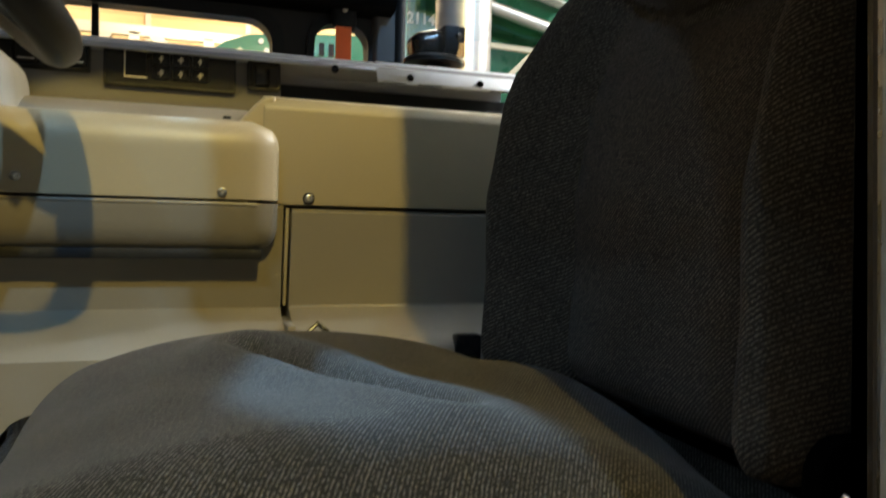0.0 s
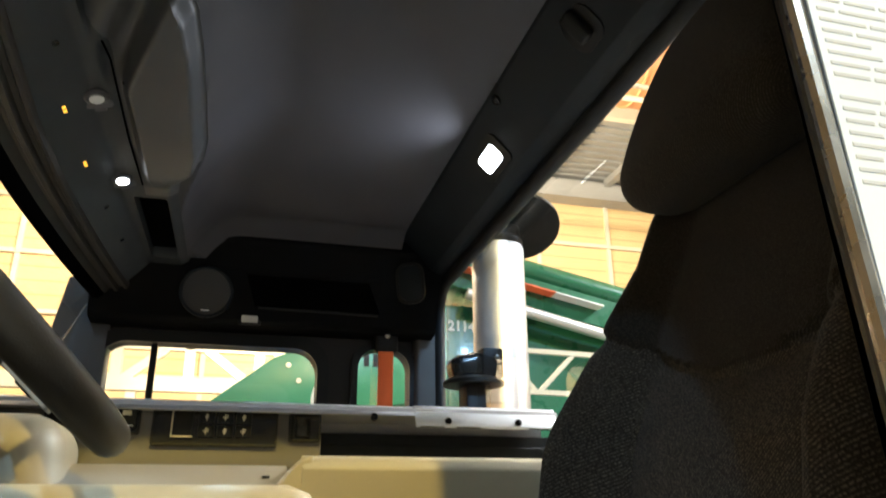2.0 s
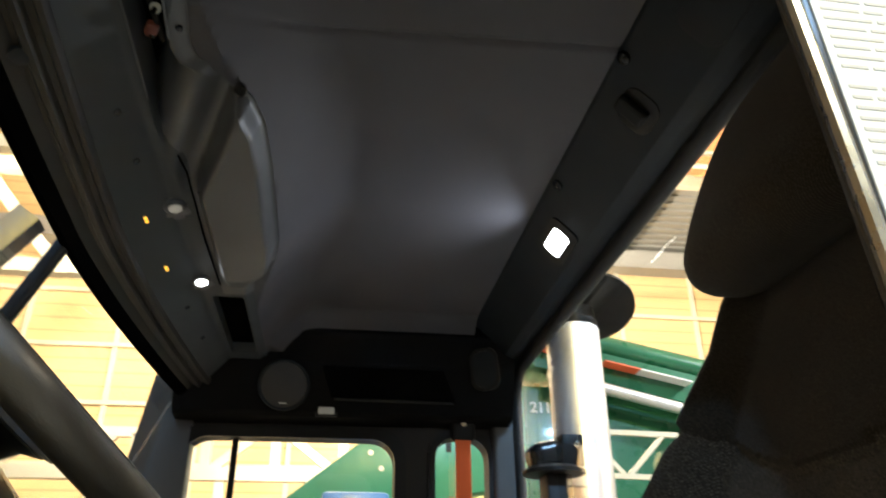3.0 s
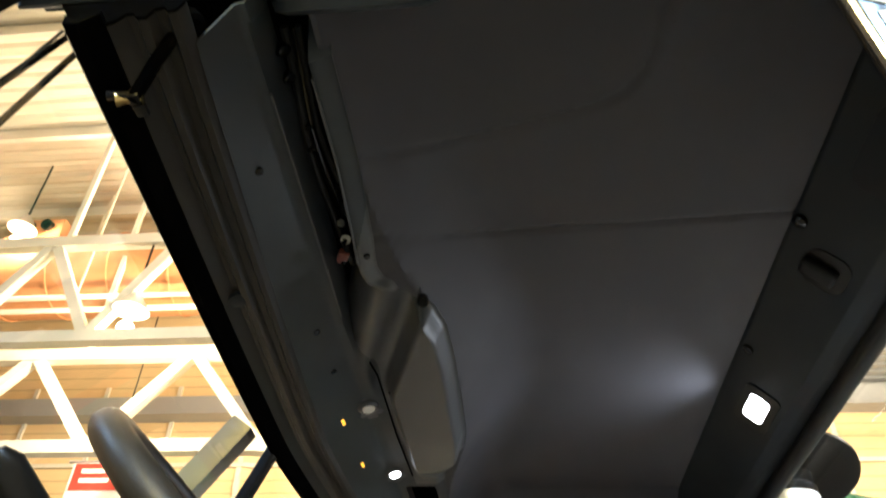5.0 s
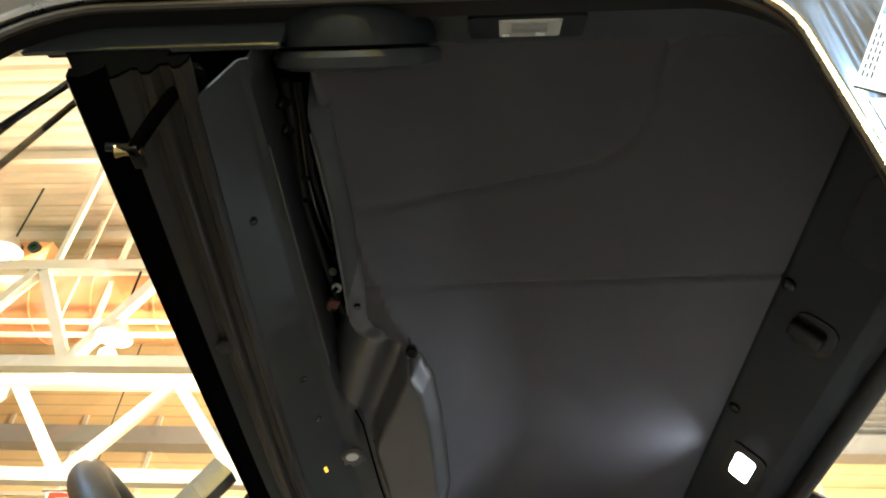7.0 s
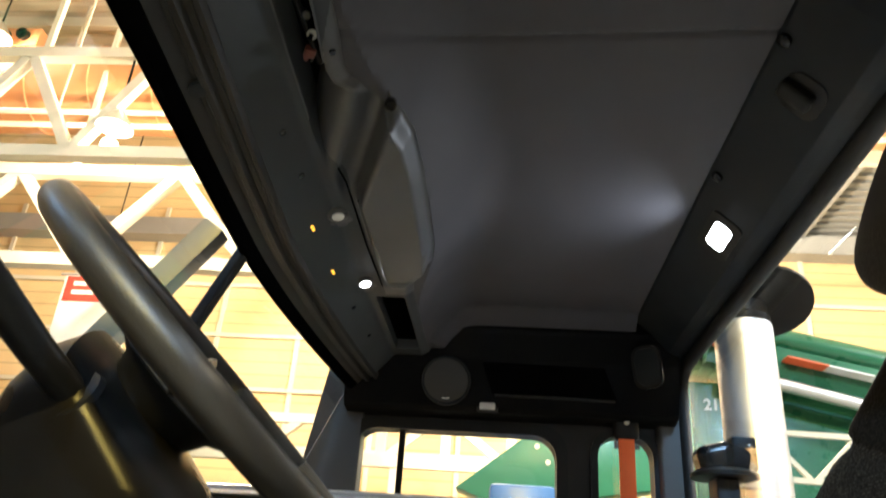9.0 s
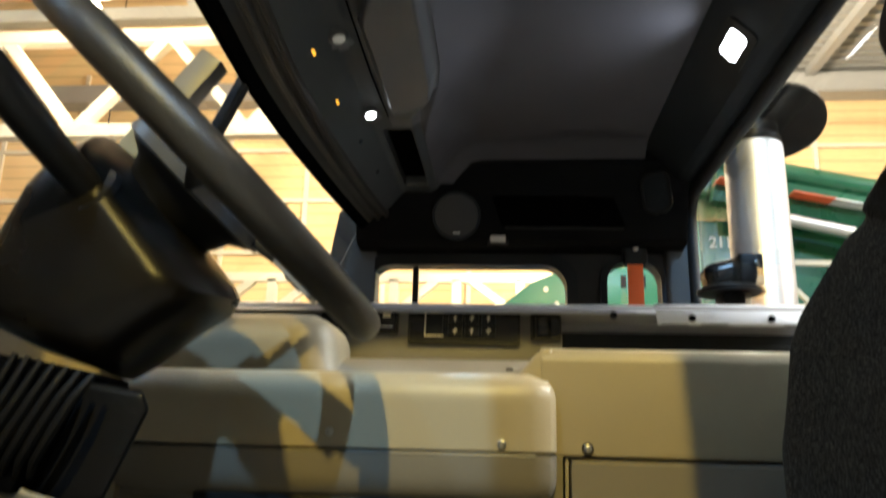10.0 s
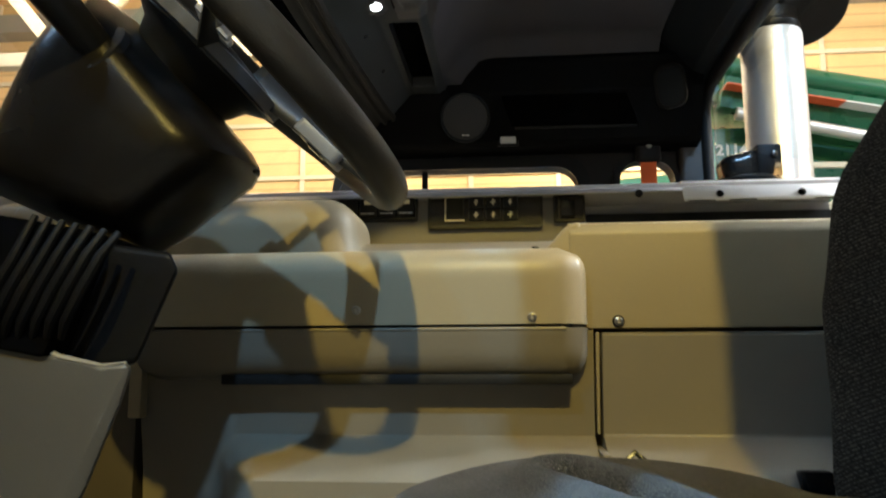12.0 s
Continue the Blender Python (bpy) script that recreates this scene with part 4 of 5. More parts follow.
# ---- overhead fittings ----
def on_rear(y, t):
    """A place on the rear header's sloping face: t = 0 at the lining, 1 at the window roll."""
    return Vector((0.452 + 0.108 * t, y, 2.628 - 0.108 * t))


REAR_N = Vector((-0.707, 0, -0.707))


def flat_on(normal, up, at):
    """Pose with z along the normal and y near up."""
    z = Vector(normal).normalized()
    x = Vector(up).cross(z).normalized()
    y = z.cross(x)
    return Matrix.Translation(at) @ Matrix((x, y, z)).transposed().to_4x4()


dome = holder("dome_lamp", on_rear(1.675, 0.60), "lit white LED dome lamp in the rear header", "lamp")
dm = flat_on(REAR_N, (0, 1, 0), on_rear(1.675, 0.60))
dome_bezel = part("bezel", put(ring(rounded(-0.046, 0.046, -0.088, 0.088, 0.02, 4), rounded(-0.026, 0.026, -0.056, 0.056, 0.014, 4), "z", -0.006, 0.005), dm), BLACK)
under(dome, dome_bezel)
sub_part(dome_bezel, part("lens", put(prism(rounded(-0.026, 0.026, -0.056, 0.056, 0.014, 4), "z", -0.004, 0.006, 0.003), dm), LED_ON, None, "glowing white lens"))

near_lamp = holder("door_lamp", (-0.033, 0.41, 2.565), "unlit clear dome lamp over the door opening", "lamp")
NN = Vector((0, 0.642, -0.767))
nm = flat_on(NN, (1, 0, 0), (-0.037, 0.421, 2.5842))
under(near_lamp, part("bezel", put(ring(rounded(-0.043, 0.043, -0.078, 0.070, 0.010, 4), rounded(-0.034, 0.034, -0.040, 0.040, 0.005, 4), "z", -0.006, 0.005), nm), TRIM))
under(near_lamp, part("lens", put(prism(rounded(-0.034, 0.034, -0.040, 0.040, 0.005, 4), "z", -0.004, 0.007, 0.003), nm), LENS))
under(near_lamp, part("inner_frame", put(box(-0.024, 0.012, -0.024, 0.022, 0.006, 0.0085, 0.002), nm), LENS_STEP), part("contact", put(box(0.014, 0.026, 0.008, 0.020, 0.006, 0.0088, 0.002), nm), WHITE), part("contact", put(box(0.018, 0.026, -0.036, -0.026, 0.006, 0.0088, 0.002), nm), WHITE))

spk = holder("speaker", (-0.26, 0.47, 2.60), "dark round speaker pod under the door header", "speaker")
sm = toward((0, 0.84, -0.54), (-0.260, 0.398, 2.586))
under(spk, part("hood", lathe([(0.060, -0.020), (0.080, -0.014), (0.098, 0.010), (0.104, 0.039), (0.097, 0.041)], sm, 40), TRIM))
under(spk, part("grille_ring", lathe([(0.092, 0.043), (0.105, 0.045), (0.109, 0.052), (0.106, 0.064), (0.092, 0.069), (0.0, 0.065)], sm, 40), HEADER_LIT))

fs = holder("speaker", (-0.225, 2.505, 2.38), "round black speaker in the passenger side header", "speaker")
fm = toward((0, -0.91, -0.41), (-0.226, 2.549, 2.392))
under(fs, part("ring", lathe([(0.086, -0.01), (0.090, 0.004), (0.086, 0.012), (0.079, 0.010), (0.078, 0.0)], fm, 40), TRIM), part("grille", lathe([(0.079, 0.0), (0.078, 0.007), (0.05, 0.011), (0.0, 0.013)], fm, 40), mat("speaker_mesh", (0.016, 0.016, 0.017), 0.6, grain=0.4, scale=900, bump=0.8)))
under(fs, part("badge", put(box(-0.013, 0.013, -0.004, 0.004, 0.0, 0.002), toward((0, -0.91, -0.41), (-0.226, 2.567, 2.334))), ALU))
cub = holder("storage_cubby", (0.14, 2.51, 2.38), "open cubby in the passenger side header, its dark inside a black plate", "cubby")
# No hollow: a flat black plate paints the cubby's unlit inside.
under(cub, part("mouth_shade", put(prism([(-0.095, 0.062), (0.335, 0.058), (0.382, -0.050), (-0.060, -0.046)], "y", -0.006, 0.006, 0.002), pose(0, 2.545, 2.398, 24, 0, 0)), DEEP), part("lip", tube([(-0.05, 2.565, 2.352), (0.16, 2.563, 2.350), (0.375, 2.565, 2.348)], 0.006, 8), BLACK))
fl = holder("door_lamp", (-0.085, 2.50, 2.29), "small unlit lamp in the passenger side header", "lamp")
under(fl, part("bezel", put(box(-0.038, 0.038, -0.004, 0.01, -0.022, 0.022, 0.003), pose(-0.075, 2.588, 2.316)), BLACK), part("lens", put(box(-0.028, 0.028, -0.008, 0.0, -0.015, 0.015, 0.003), pose(-0.075, 2.587, 2.316)), LENS))
vent = holder("air_vent", (0.46, 2.46, 2.50), "black oval vent cover in the header corner", "vent")
vm = flat_on((-0.55, -0.75, -0.2), (0, 0, 1), (0.478, 2.485, 2.455))
under(vent, part("frame", put(ring(rounded(-0.055, 0.055, -0.075, 0.075, 0.04, 5), rounded(-0.044, 0.044, -0.064, 0.064, 0.034, 5), "z", -0.004, 0.006), vm), BLACK), part("cover", put(prism(rounded(-0.044, 0.044, -0.064, 0.064, 0.034, 5), "z", -0.004, 0.006, 0.003), vm), TRIM))

# belt
belt = holder("seat_belt", (0.424, 2.66, 2.29), "orange passenger seat belt hanging from its upper anchor", "seat belt")
under(belt, part("anchor_cover", put(softbox(0.045, 0.022, 0.055, 0.018, 6), pose(0.424, 2.655, 2.285)), BLACK), part("bolt", lathe([(0.010, 0), (0.010, 0.006), (0.006, 0.009)], toward((0, -1, 0), (0.424, 2.632, 2.292)), 12), SCREW))
under(belt, part("webbing", box(0.394, 0.450, 2.640, 2.645, 1.76, 2.262, 0.001), ORANGE))

# hook and latch in the rear header
latch = holder("roof_latch", on_rear(1.10, 0.6), "black recessed latch in the rear header", "latch")
lm = flat_on(REAR_N, (0, 1, 0), on_rear(1.10, 0.62))
under(latch, part("recess", put(prism(rounded(-0.036, 0.050, -0.050, 0.050, 0.03, 5), "z", -0.004, 0.003, 0.001), lm), BLACK), part("handle", put(box(-0.018, 0.052, -0.020, 0.018, 0.0, 0.022, 0.009, 3), lm), RUBBER))
stud = holder("trim_stud", on_rear(1.00, 0.1), "small black trim stud at the lining edge", "stud")
under(stud, part("cap", lathe([(0.014, 0), (0.014, 0.008), (0.008, 0.012)], toward(REAR_N, on_rear(1.01, 0.06)), 14), GLOSS))
copy_thing(stud, Matrix.Translation(stud.location + Vector((0.005, 0.46, -0.005))))
tag = holder("maker_tag", on_rear(0.80, 0.8), "small silver tag on the rear header", "tag")
under(tag, part("tag_plate", put(box(-0.010, 0.010, -0.022, 0.022, 0.0, 0.0015), flat_on(REAR_N, (0, 1, 0), on_rear(0.775, 0.86))), ALU))
under(tag, part("tag_line", put(box(-0.006, 0.006, -0.015, 0.015, 0.0015, 0.002), flat_on(REAR_N, (0, 1, 0), on_rear(0.775, 0.86))), BLACK))
pocket = holder("visor_pocket", on_rear(0.82, 0.6), "dark rounded flap in the rear header", "flap")
under(pocket, part("flap", put(prism(rounded(-0.040, 0.060, -0.11, 0.075, 0.035, 5), "z", -0.003, 0.003, 0.0015), flat_on(REAR_N, (0, 1, 0), on_rear(0.80, 0.72))), TRIM))

# rotary lamps with amber symbols in the front header
def on_front(y, t):
    """A place on the front header's sloping panel, front (0) to back (1)."""
    x0, x1 = edge_x(y) + 0.112, trough_left(y)
    x = x0 + (x1 - x0) * t
    return Vector((x, y, shell_z(x, y)))


FRONT_N = Vector((0.58, 0, -0.81))
for y, lit, sy in ((1.43, False, 1.435), (1.83, True, 1.685)):
    at = on_front(y, 0.86)
    rl = holder("reading_lamp", at, "lit swivel reading lamp in the front header" if lit else "unlit swivel reading lamp in the front header", "lamp")
    f = flat_on(Vector((0.25, -0.1, -0.96)), (0, 1, 0), at)
    under(rl, part("plate", put(prism(rounded(-0.030, 0.030, -0.042, 0.042, 0.010, 4), "z", -0.004, 0.003, 0.001), f), TRIM_GREY))
    under(rl, part("clip_tab", put(box(-0.012, 0.010, 0.036, 0.054, -0.002, 0.0025, 0.001), f), TRIM_GREY), part("clip_tab", put(box(0.020, 0.036, -0.012, 0.010, -0.002, 0.0025, 0.001), f), TRIM_GREY))
    under(rl, part("swivel", put(lathe([(0.026, 0.0), (0.025, 0.007), (0.019, 0.012), (0.013, 0.010)], Matrix(), 24), f), TRIM_GREY))
    under(rl, part("lens", put(lathe([(0.015, 0.006), (0.0145, 0.013), (0.0, 0.015)], Matrix(), 20), f), LED_ON if lit else LENS))
    sy = on_front(sy, 0.36)
    g = flat_on(FRONT_N, (0, 1, 0), sy)
    sym = holder("symbol_mark", sy, "small amber lamp symbol, drawn with a glow", "symbol")
    for y0 in (-0.0125, 0.0015):
        under(sym, part("mark", put(box(-0.0035, 0.0035, y0, y0 + 0.009, 0.001, 0.002), g), AMBER))
for y, t in ((0.62, 0.35), (1.06, 0.45), (1.22, 0.5), (1.95, 0.4), (2.2, 0.4)):
    at = on_front(y, t)
    sc = holder("trim_screw", at, "small black trim screw in the front header", "screw", "front header screws")
    under(sc, part("head", lathe([(0.007, -0.002), (0.0065, 0.003), (0.003, 0.004)], toward(FRONT_N, at), 12), GLOSS))

# fittings of the overhead console
under(pod, part("joint", tube([(-0.378, 1.235, 2.4685), (-0.371, 1.29, 2.4675), (-0.376, 1.60, 2.4675), (-0.372, 1.86, 2.4675)], 0.0022, 6), DEEP))
under(pod, part("screw", lathe([(0.0055, 0), (0.005, 0.004)], toward((0, 0, -1), (-0.353, 1.36, 2.464)), 10), GLOSS))
under(pod, part("screw", lathe([(0.006, 0), (0.005, 0.005)], toward((0.3, 0, -1), (-0.320, 0.880, 2.474)), 10), GLOSS))
under(pod, part("stud", lathe([(0.011, -0.01), (0.011, 0.008), (0.008, 0.011)], toward((0.1, -0.6, -0.8), (-0.240, 1.012, 2.468)), 14), GLOSS))
duct_f = holder("heater_duct", (-0.40, 0.85, 2.59), "black heater fittings inside the header recess", "duct")
rnd = random.Random(4)
for k in range(11):
    y = 0.50 + 0.046 * k
    x = -0.358 + rnd.uniform(-0.018, 0.018) - 0.02 * (k > 8)
    under(duct_f, part("fitting", lathe([(0.009, 0), (0.010, 0.008), (0.006, 0.016), (0.004, 0.02)], toward((rnd.uniform(-0.5, 0.5), rnd.uniform(-0.6, 0.6), -1), (x, y, 2.542)), 12), GLOSS))
for a, r, m in ((-0.372, 0.006, RUBBER), (-0.356, 0.004, GLOSS), (-0.345, 0.0045, RUBBER)):
    under(duct_f, part("cable", tube([(a + 0.010 * math.sin(9 * y + 40 * a), y, 2.538 + 0.006 * math.sin(17 * y)) for y in (0.47 + 0.03 * q for q in range(18))], r, 8), m))
under(duct_f, part("connector", put(box(-0.010, 0.010, -0.016, 0.016, -0.006, 0.006, 0.003), pose(-0.384, 0.955, 2.532, 0, 0, 25)), mat("red_brown_connector", (0.20, 0.06, 0.04), 0.4)))
under(duct_f, part("clip", lathe([(0.009, 0), (0.009, 0.004), (0.005, 0.004), (0.005, 0.001)], toward((0.2, -0.5, -0.8), (-0.368, 0.905, 2.532)), 14), SCREW), part("clip", lathe([(0.007, 0), (0.007, 0.004), (0.004, 0.004), (0.004, 0.001)], toward((-0.2, -0.6, -0.8), (-0.366, 0.860, 2.532)), 14), SCREW))

# sun blind arm and rods at the windscreen's near top corner
arm = holder("sun_blind", (-0.50, 0.55, 2.44), "black hinged sun blind arm with a brass screw", "sun blind")
# Rod and pivot in deep black, the corner's shade put into their colour.
under(arm, part("arm_rod", tube([(-0.425, 0.375, 2.425), (-0.427, 0.366, 2.408), (-0.449, 0.378, 2.360), (-0.472, 0.398, 2.330), (-0.475, 0.402, 2.327)], 0.0075, 10), DEEP), part("pivot", lathe([(0.014, 0), (0.014, 0.016), (0.009, 0.02)], toward(FRONT_N, (-0.425, 0.370, 2.425)), 14), DEEP))
under(arm, part("thumb_screw", lathe([(0.008, -0.014), (0.005, -0.005), (0.005, 0.012), (0.008, 0.014)], toward((0.9, 0.2, 0.2), (-0.478, 0.400, 2.328)), 10), mat("brass", (0.55, 0.40, 0.16), 0.3, 1.0, stain=0.1)), part("clamp", put(box(-0.006, 0.006, -0.008, 0.008, -0.007, 0.007, 0.002), pose(-0.472, 0.400, 2.330)), BLACK))
under(arm, part("hinge_leaf", box(-0.476, -0.462, 0.405, 0.420, 2.320, 2.327, 0.002), BLACK), part("pin", tube([(-0.500, 0.392, 2.326), (-0.470, 0.398, 2.330)], 0.005, 8), BLACK))
for p, q in (((-0.616, 0.420, 2.486), (-0.681, 0.420, 2.380)), ((-0.586, 0.420, 2.467), (-0.649, 0.420, 2.313))):
    rodh = holder("gas_strut", p, "thin black gas strut rod at the header corner", "strut", "door struts")
    end = Vector(q) + (Vector(q) - Vector(p)) * 0.8
    under(rodh, part("rod", tube([p, q, end], 0.0042, 8), GLOSS))
under(arm, part("rail_clip", lathe([(0.018, 0), (0.017, 0.006), (0.010, 0.008)], toward((0.3, 0, -1), (edge_x(0.86) + 0.058, 0.86, 2.381)), 18), TRIM))

# rivets and the warning label on the outer skin
for x, z in ((-0.453, 2.563), (-0.393, 2.563), (-0.153, 2.545), (0.09, 2.548), (0.20, 2.52), (-0.56, 2.56)):
    rv = holder("rivet", (x, 0.330, z), "domed steel rivet on the outer skin", "rivet", "rivets over the door")
    under(rv, part("dome", lathe([(0.0065, 0), (0.006, 0.002), (0.0035, 0.0042), (0.0, 0.005)], toward((0, -1, 0), (x, 0.330, z)), 14), STEEL))
lab = holder("warning_label", (0.33, 0.283, 2.35), "white warning label with a red oval on the outer skin", "label")
lbm = Matrix.Translation((0.260, 0.3288, 2.332)) @ pose(0, 0, 0, 0, 27.4, 0)
under(lab, part("paper", put(box(-0.002, 0.07, -0.0006, 0.0006, -0.015, 0.15), lbm), WHITE))
for k in range(3):
    for j in range(7 - k):
        under(lab, part("print_bar", put(box(0.001 + 0.004 * k, 0.0026 + 0.004 * k, -0.0012, -0.0006, 0.002 + 0.014 * j, 0.012 + 0.014 * j - 0.003 * ((j + k) % 2)), lbm), BLACK))
ov = lathe([(0.022, 0), (0.022, 0.0008)], toward((0, -1, 0), (0.0, 0, 0)), 28)
under(lab, part("oval", put(ov, lbm @ Matrix.Translation((0.044, -0.0006, 0.048)) @ Matrix.Diagonal((0.75, 1, 1.5, 1))), TAPE))
under(lab, part("blue_stripe", put(box(0.0, 0.07, -0.0012, -0.0006, 0.118, 0.138), lbm), mat("blue_print", (0.10, 0.25, 0.5), 0.4)))

# printed sheet on the near door post, and the hinge under it
pan = holder("instruction_sheet", (0.40, 0.329, 2.0), "white printed instruction sheet on the door post", "label")
under(pan, part("paper", prism([(0.258, 2.30), (0.284, 1.765), (0.45, 1.765), (0.45, 2.30)], "y", 0.3284, 0.3298), PAPER))
rnd = random.Random(9)
for k in range(50):
    z = 1.848 + 0.0088 * k
    x = 0.290 - 0.048 * (z - 1.765)
    while x < 0.42:
        w = rnd.uniform(0.014, 0.045)
        if k % 9 != 8 and x + w < 0.44:
            under(pan, part("print_bar", box(x, x + w, 0.3279, 0.3284, z, z + 0.0026), PRINT))
        x += w + 0.004
        if rnd.random() < 0.12:
            break
under(pan, part("red_mark", box(0.304, 0.345, 0.3279, 0.3284, 1.818, 1.823), RED), part("red_mark", box(0.308, 0.350, 0.3279, 0.3284, 1.780, 1.785), RED), part("blue_mark", box(0.304, 0.308, 0.3279, 0.3284, 1.788, 1.815), mat("blue_ink", (0.06, 0.14, 0.30), 0.5)))
leaf = holder("post_bracket", (0.32, 0.32, 1.55), "pale grey rounded steel bracket on the door post", "bracket")
HINGE = mat("pale_grey_hinge_paint", (0.36, 0.365, 0.38), 0.4, stain=0.12, stain_scale=20)
under(leaf, part("hinge_leaf", prism([(0.270, 1.728), (0.278, 1.735), (0.37, 1.735), (0.37, 1.40), (0.298, 1.40), (0.290, 1.408)], "y", 0.300, 0.330, 0.006, 2), HINGE), part("upper_lug", box(0.300, 0.34, 0.286, 0.302, 1.585, 1.612, 0.003), HINGE), part("lower_lug", box(0.300, 0.34, 0.286, 0.302, 1.490, 1.515, 0.003), HINGE))

# ---- outside the cab ----
stack = holder("exhaust_stack", (0.826, 2.50, 0.9), "polished steel exhaust stack behind the cab", "exhaust")
under(stack, part("pipe", lathe([(0.098, 1.0), (0.099, 1.5), (0.099, 2.618), (0.094, 2.628)], pose(0.826, 2.50, 0.0), 48), CHROME))
under(stack, part("collar", lathe([(0.094, 2.622), (0.096, 2.626), (0.096, 2.65), (0.088, 2.66), (0.088, 2.70)], pose(0.826, 2.50, 0.0), 40), BLACK))
under(stack, part("rain_cap", lathe([(0.0, 0.004), (0.120, -0.004), (0.155, -0.014), (0.165, -0.010), (0.166, 0.004), (0.130, 0.022), (0.06, 0.034), (0.0, 0.037)], pose(0.912, 2.50, 2.722, -28, 6, 0), 44), BLACK))
under(stack, part("hinge_bolt", lathe([(0.010, 0), (0.010, 0.022), (0.006, 0.026)], pose(0.868, 2.44, 2.75), 12), STEEL))
under(stack, part("stand", box(0.76, 0.90, 2.43, 2.57, 0.0, 1.02, 0.01), BLACK))
horn = holder("work_lamp", (0.70, 2.36, 1.86), "black work lamp on a bracket at the stack foot", "work lamp")
under(horn, part("base", lathe([(0.105, 0.0), (0.105, 0.012), (0.09, 0.022)], pose(0.672, 2.36, 2.070), 30), BLACK), part("body", put(softbox(0.062, 0.06, 0.045, 0.03, 8), pose(0.648, 2.36, 2.128, 0, -14, 0)), GLOSS), part("bracket", box(0.690, 0.762, 2.30, 2.42, 2.09, 2.192, 0.008), BLACK), part("bracket_bolt", lathe([(0.011, 0), (0.011, 0.008), (0.006, 0.010)], toward((0, -1, 0), (0.738, 2.30, 2.158)), 6), STEEL))
under(horn, part("post", box(0.63, 0.72, 2.31, 2.41, 0.0, 2.07, 0.01), BLACK))
mpost = holder("mirror_post", (-0.80, 1.44, 1.0), "square grey steel post before the windscreen", "post")
p0, p1 = Vector((-0.742, 1.53, 2.470)), Vector((-1.13, 1.50, 1.90))
d = (p1 - p0).normalized()
under(mpost, part("upright", put(box(-0.028, 0.028, -0.03, 0.03, 0, 1.0, 0.004), Matrix.Translation(p0) @ d.to_track_quat("Z", "Y").to_matrix().to_4x4()), mat("grey_steel_paint", (0.22, 0.22, 0.22), 0.4, stain=0.08)))
under(mpost, part("foot", box(-1.50, -1.20, 1.42, 1.58, 0.0, 1.66, 0.02), mat("grey_cowl_paint", (0.22, 0.22, 0.22), 0.4, stain=0.08)))

# ---- hall ----
WY = 16.0
structure(part("wall_hall_far", box(-40, 40, WY, WY + 0.3, 0, 14), BOARD), "tan boarded hall wall", "wall")
# Near wall is unseen; its grey-blue is there for the steel to reflect.
structure(part("wall_hall_near", box(-40, 40, -22.3, -22, 0, 14), mat("grey_blue_wall", (0.22, 0.25, 0.29), 0.6, stain=0.15, stain_scale=0.4)), "unseen grey-blue hall wall that tints the steel's reflections", "wall")
structure(part("wall_hall_left", box(-30.3, -30, -22, WY, 0, 14), BOARD), "tan boarded hall wall", "wall")
structure(part("wall_hall_right", box(30, 30.3, -22, WY, 0, 14), BOARD), "tan boarded hall wall", "wall")
for k in range(26):
    x = -24 + 1.92 * k
    structure(part("wall_batten", box(x, x + 0.10, WY - 0.06, WY, 0.0, 10.2), CREAM), "cream vertical wall batten", "batten")
for z in (3.1, 4.35, 5.6, 6.85, 8.1):
    structure(part("wall_rail", box(-30, 30, WY - 0.09, WY - 0.005, z, z + 0.09), CREAM), "cream horizontal wall rail", "rail")
structure(part("wall_cornice", box(-30, 30, WY - 0.5, WY, 9.25, 9.70), mat("grey_cornice", (0.35, 0.35, 0.34), 0.5, stain=0.1)), "grey eaves beam along the hall wall", "beam")
SOFFIT = mat("grey_soffit_panel", (0.30, 0.30, 0.29), 0.6, stain=0.15, stain_scale=1.5)
slats = join(box(2.6, 30, 12.4, WY, 9.86, 9.95), *[box(2.6, 30, 12.42 + 0.30 * k, 12.56 + 0.30 * k, 9.80, 9.86) for k in range(12)], *[box(2.7 + 1.92 * k, 2.9 + 1.92 * k, 12.4, WY - 0.5, 9.62, 9.80) for k in range(14)])
structure(part("soffit_hall", slats, SOFFIT, smooth=False), "grey slatted soffit on joists along the hall wall", "ceiling")
structure(part("soffit_edge", box(2.6, 30, 12.25, 12.395, 9.60, 9.97), CREAM), "cream edge beam of the slatted soffit", "beam")
deck = bmesh.new()
n = 460
vs = [[deck.verts.new((x, -22 + 38.3 * k / n, 12.6 + (0.035 if k % 4 == 0 else 0.0))) for x in (-30, 30)] for k in range(n + 1)]
for a, b in zip(vs, vs[1:]):
    deck.faces.new((a[0], a[1], b[1], b[0]))
structure(part("ceiling_hall", join(deck, box(-30.3, 30.3, -22.3, WY + 0.3, 12.75, 12.95)), DECK, smooth=False), "ribbed metal roof deck of the hall", "ceiling")
# Rows behind the cab are unseen, added for streaks in the steel's reflections.
for y in (-19.4, -17.0, -14.6, -12.2, -9.8, -7.4, -5.0, -2.6, -0.2, 2.2, 4.6, 7.0, 9.4, 11.8, 14.2):
    structure(part("purlin", box(-30, 30, y - 0.06, y + 0.06, 12.35, 12.6), CREAM), "cream steel roof purlin", "purlin")


def bar(a, b, w=0.09, h=None):
    a, b = Vector(a), Vector(b)
    d = b - a
    m = Matrix.Translation(a) @ d.to_track_quat("Z", "Y").to_matrix().to_4x4()
    return put(box(-w / 2, w / 2, -(h or w) / 2, (h or w) / 2, 0, d.length), m)


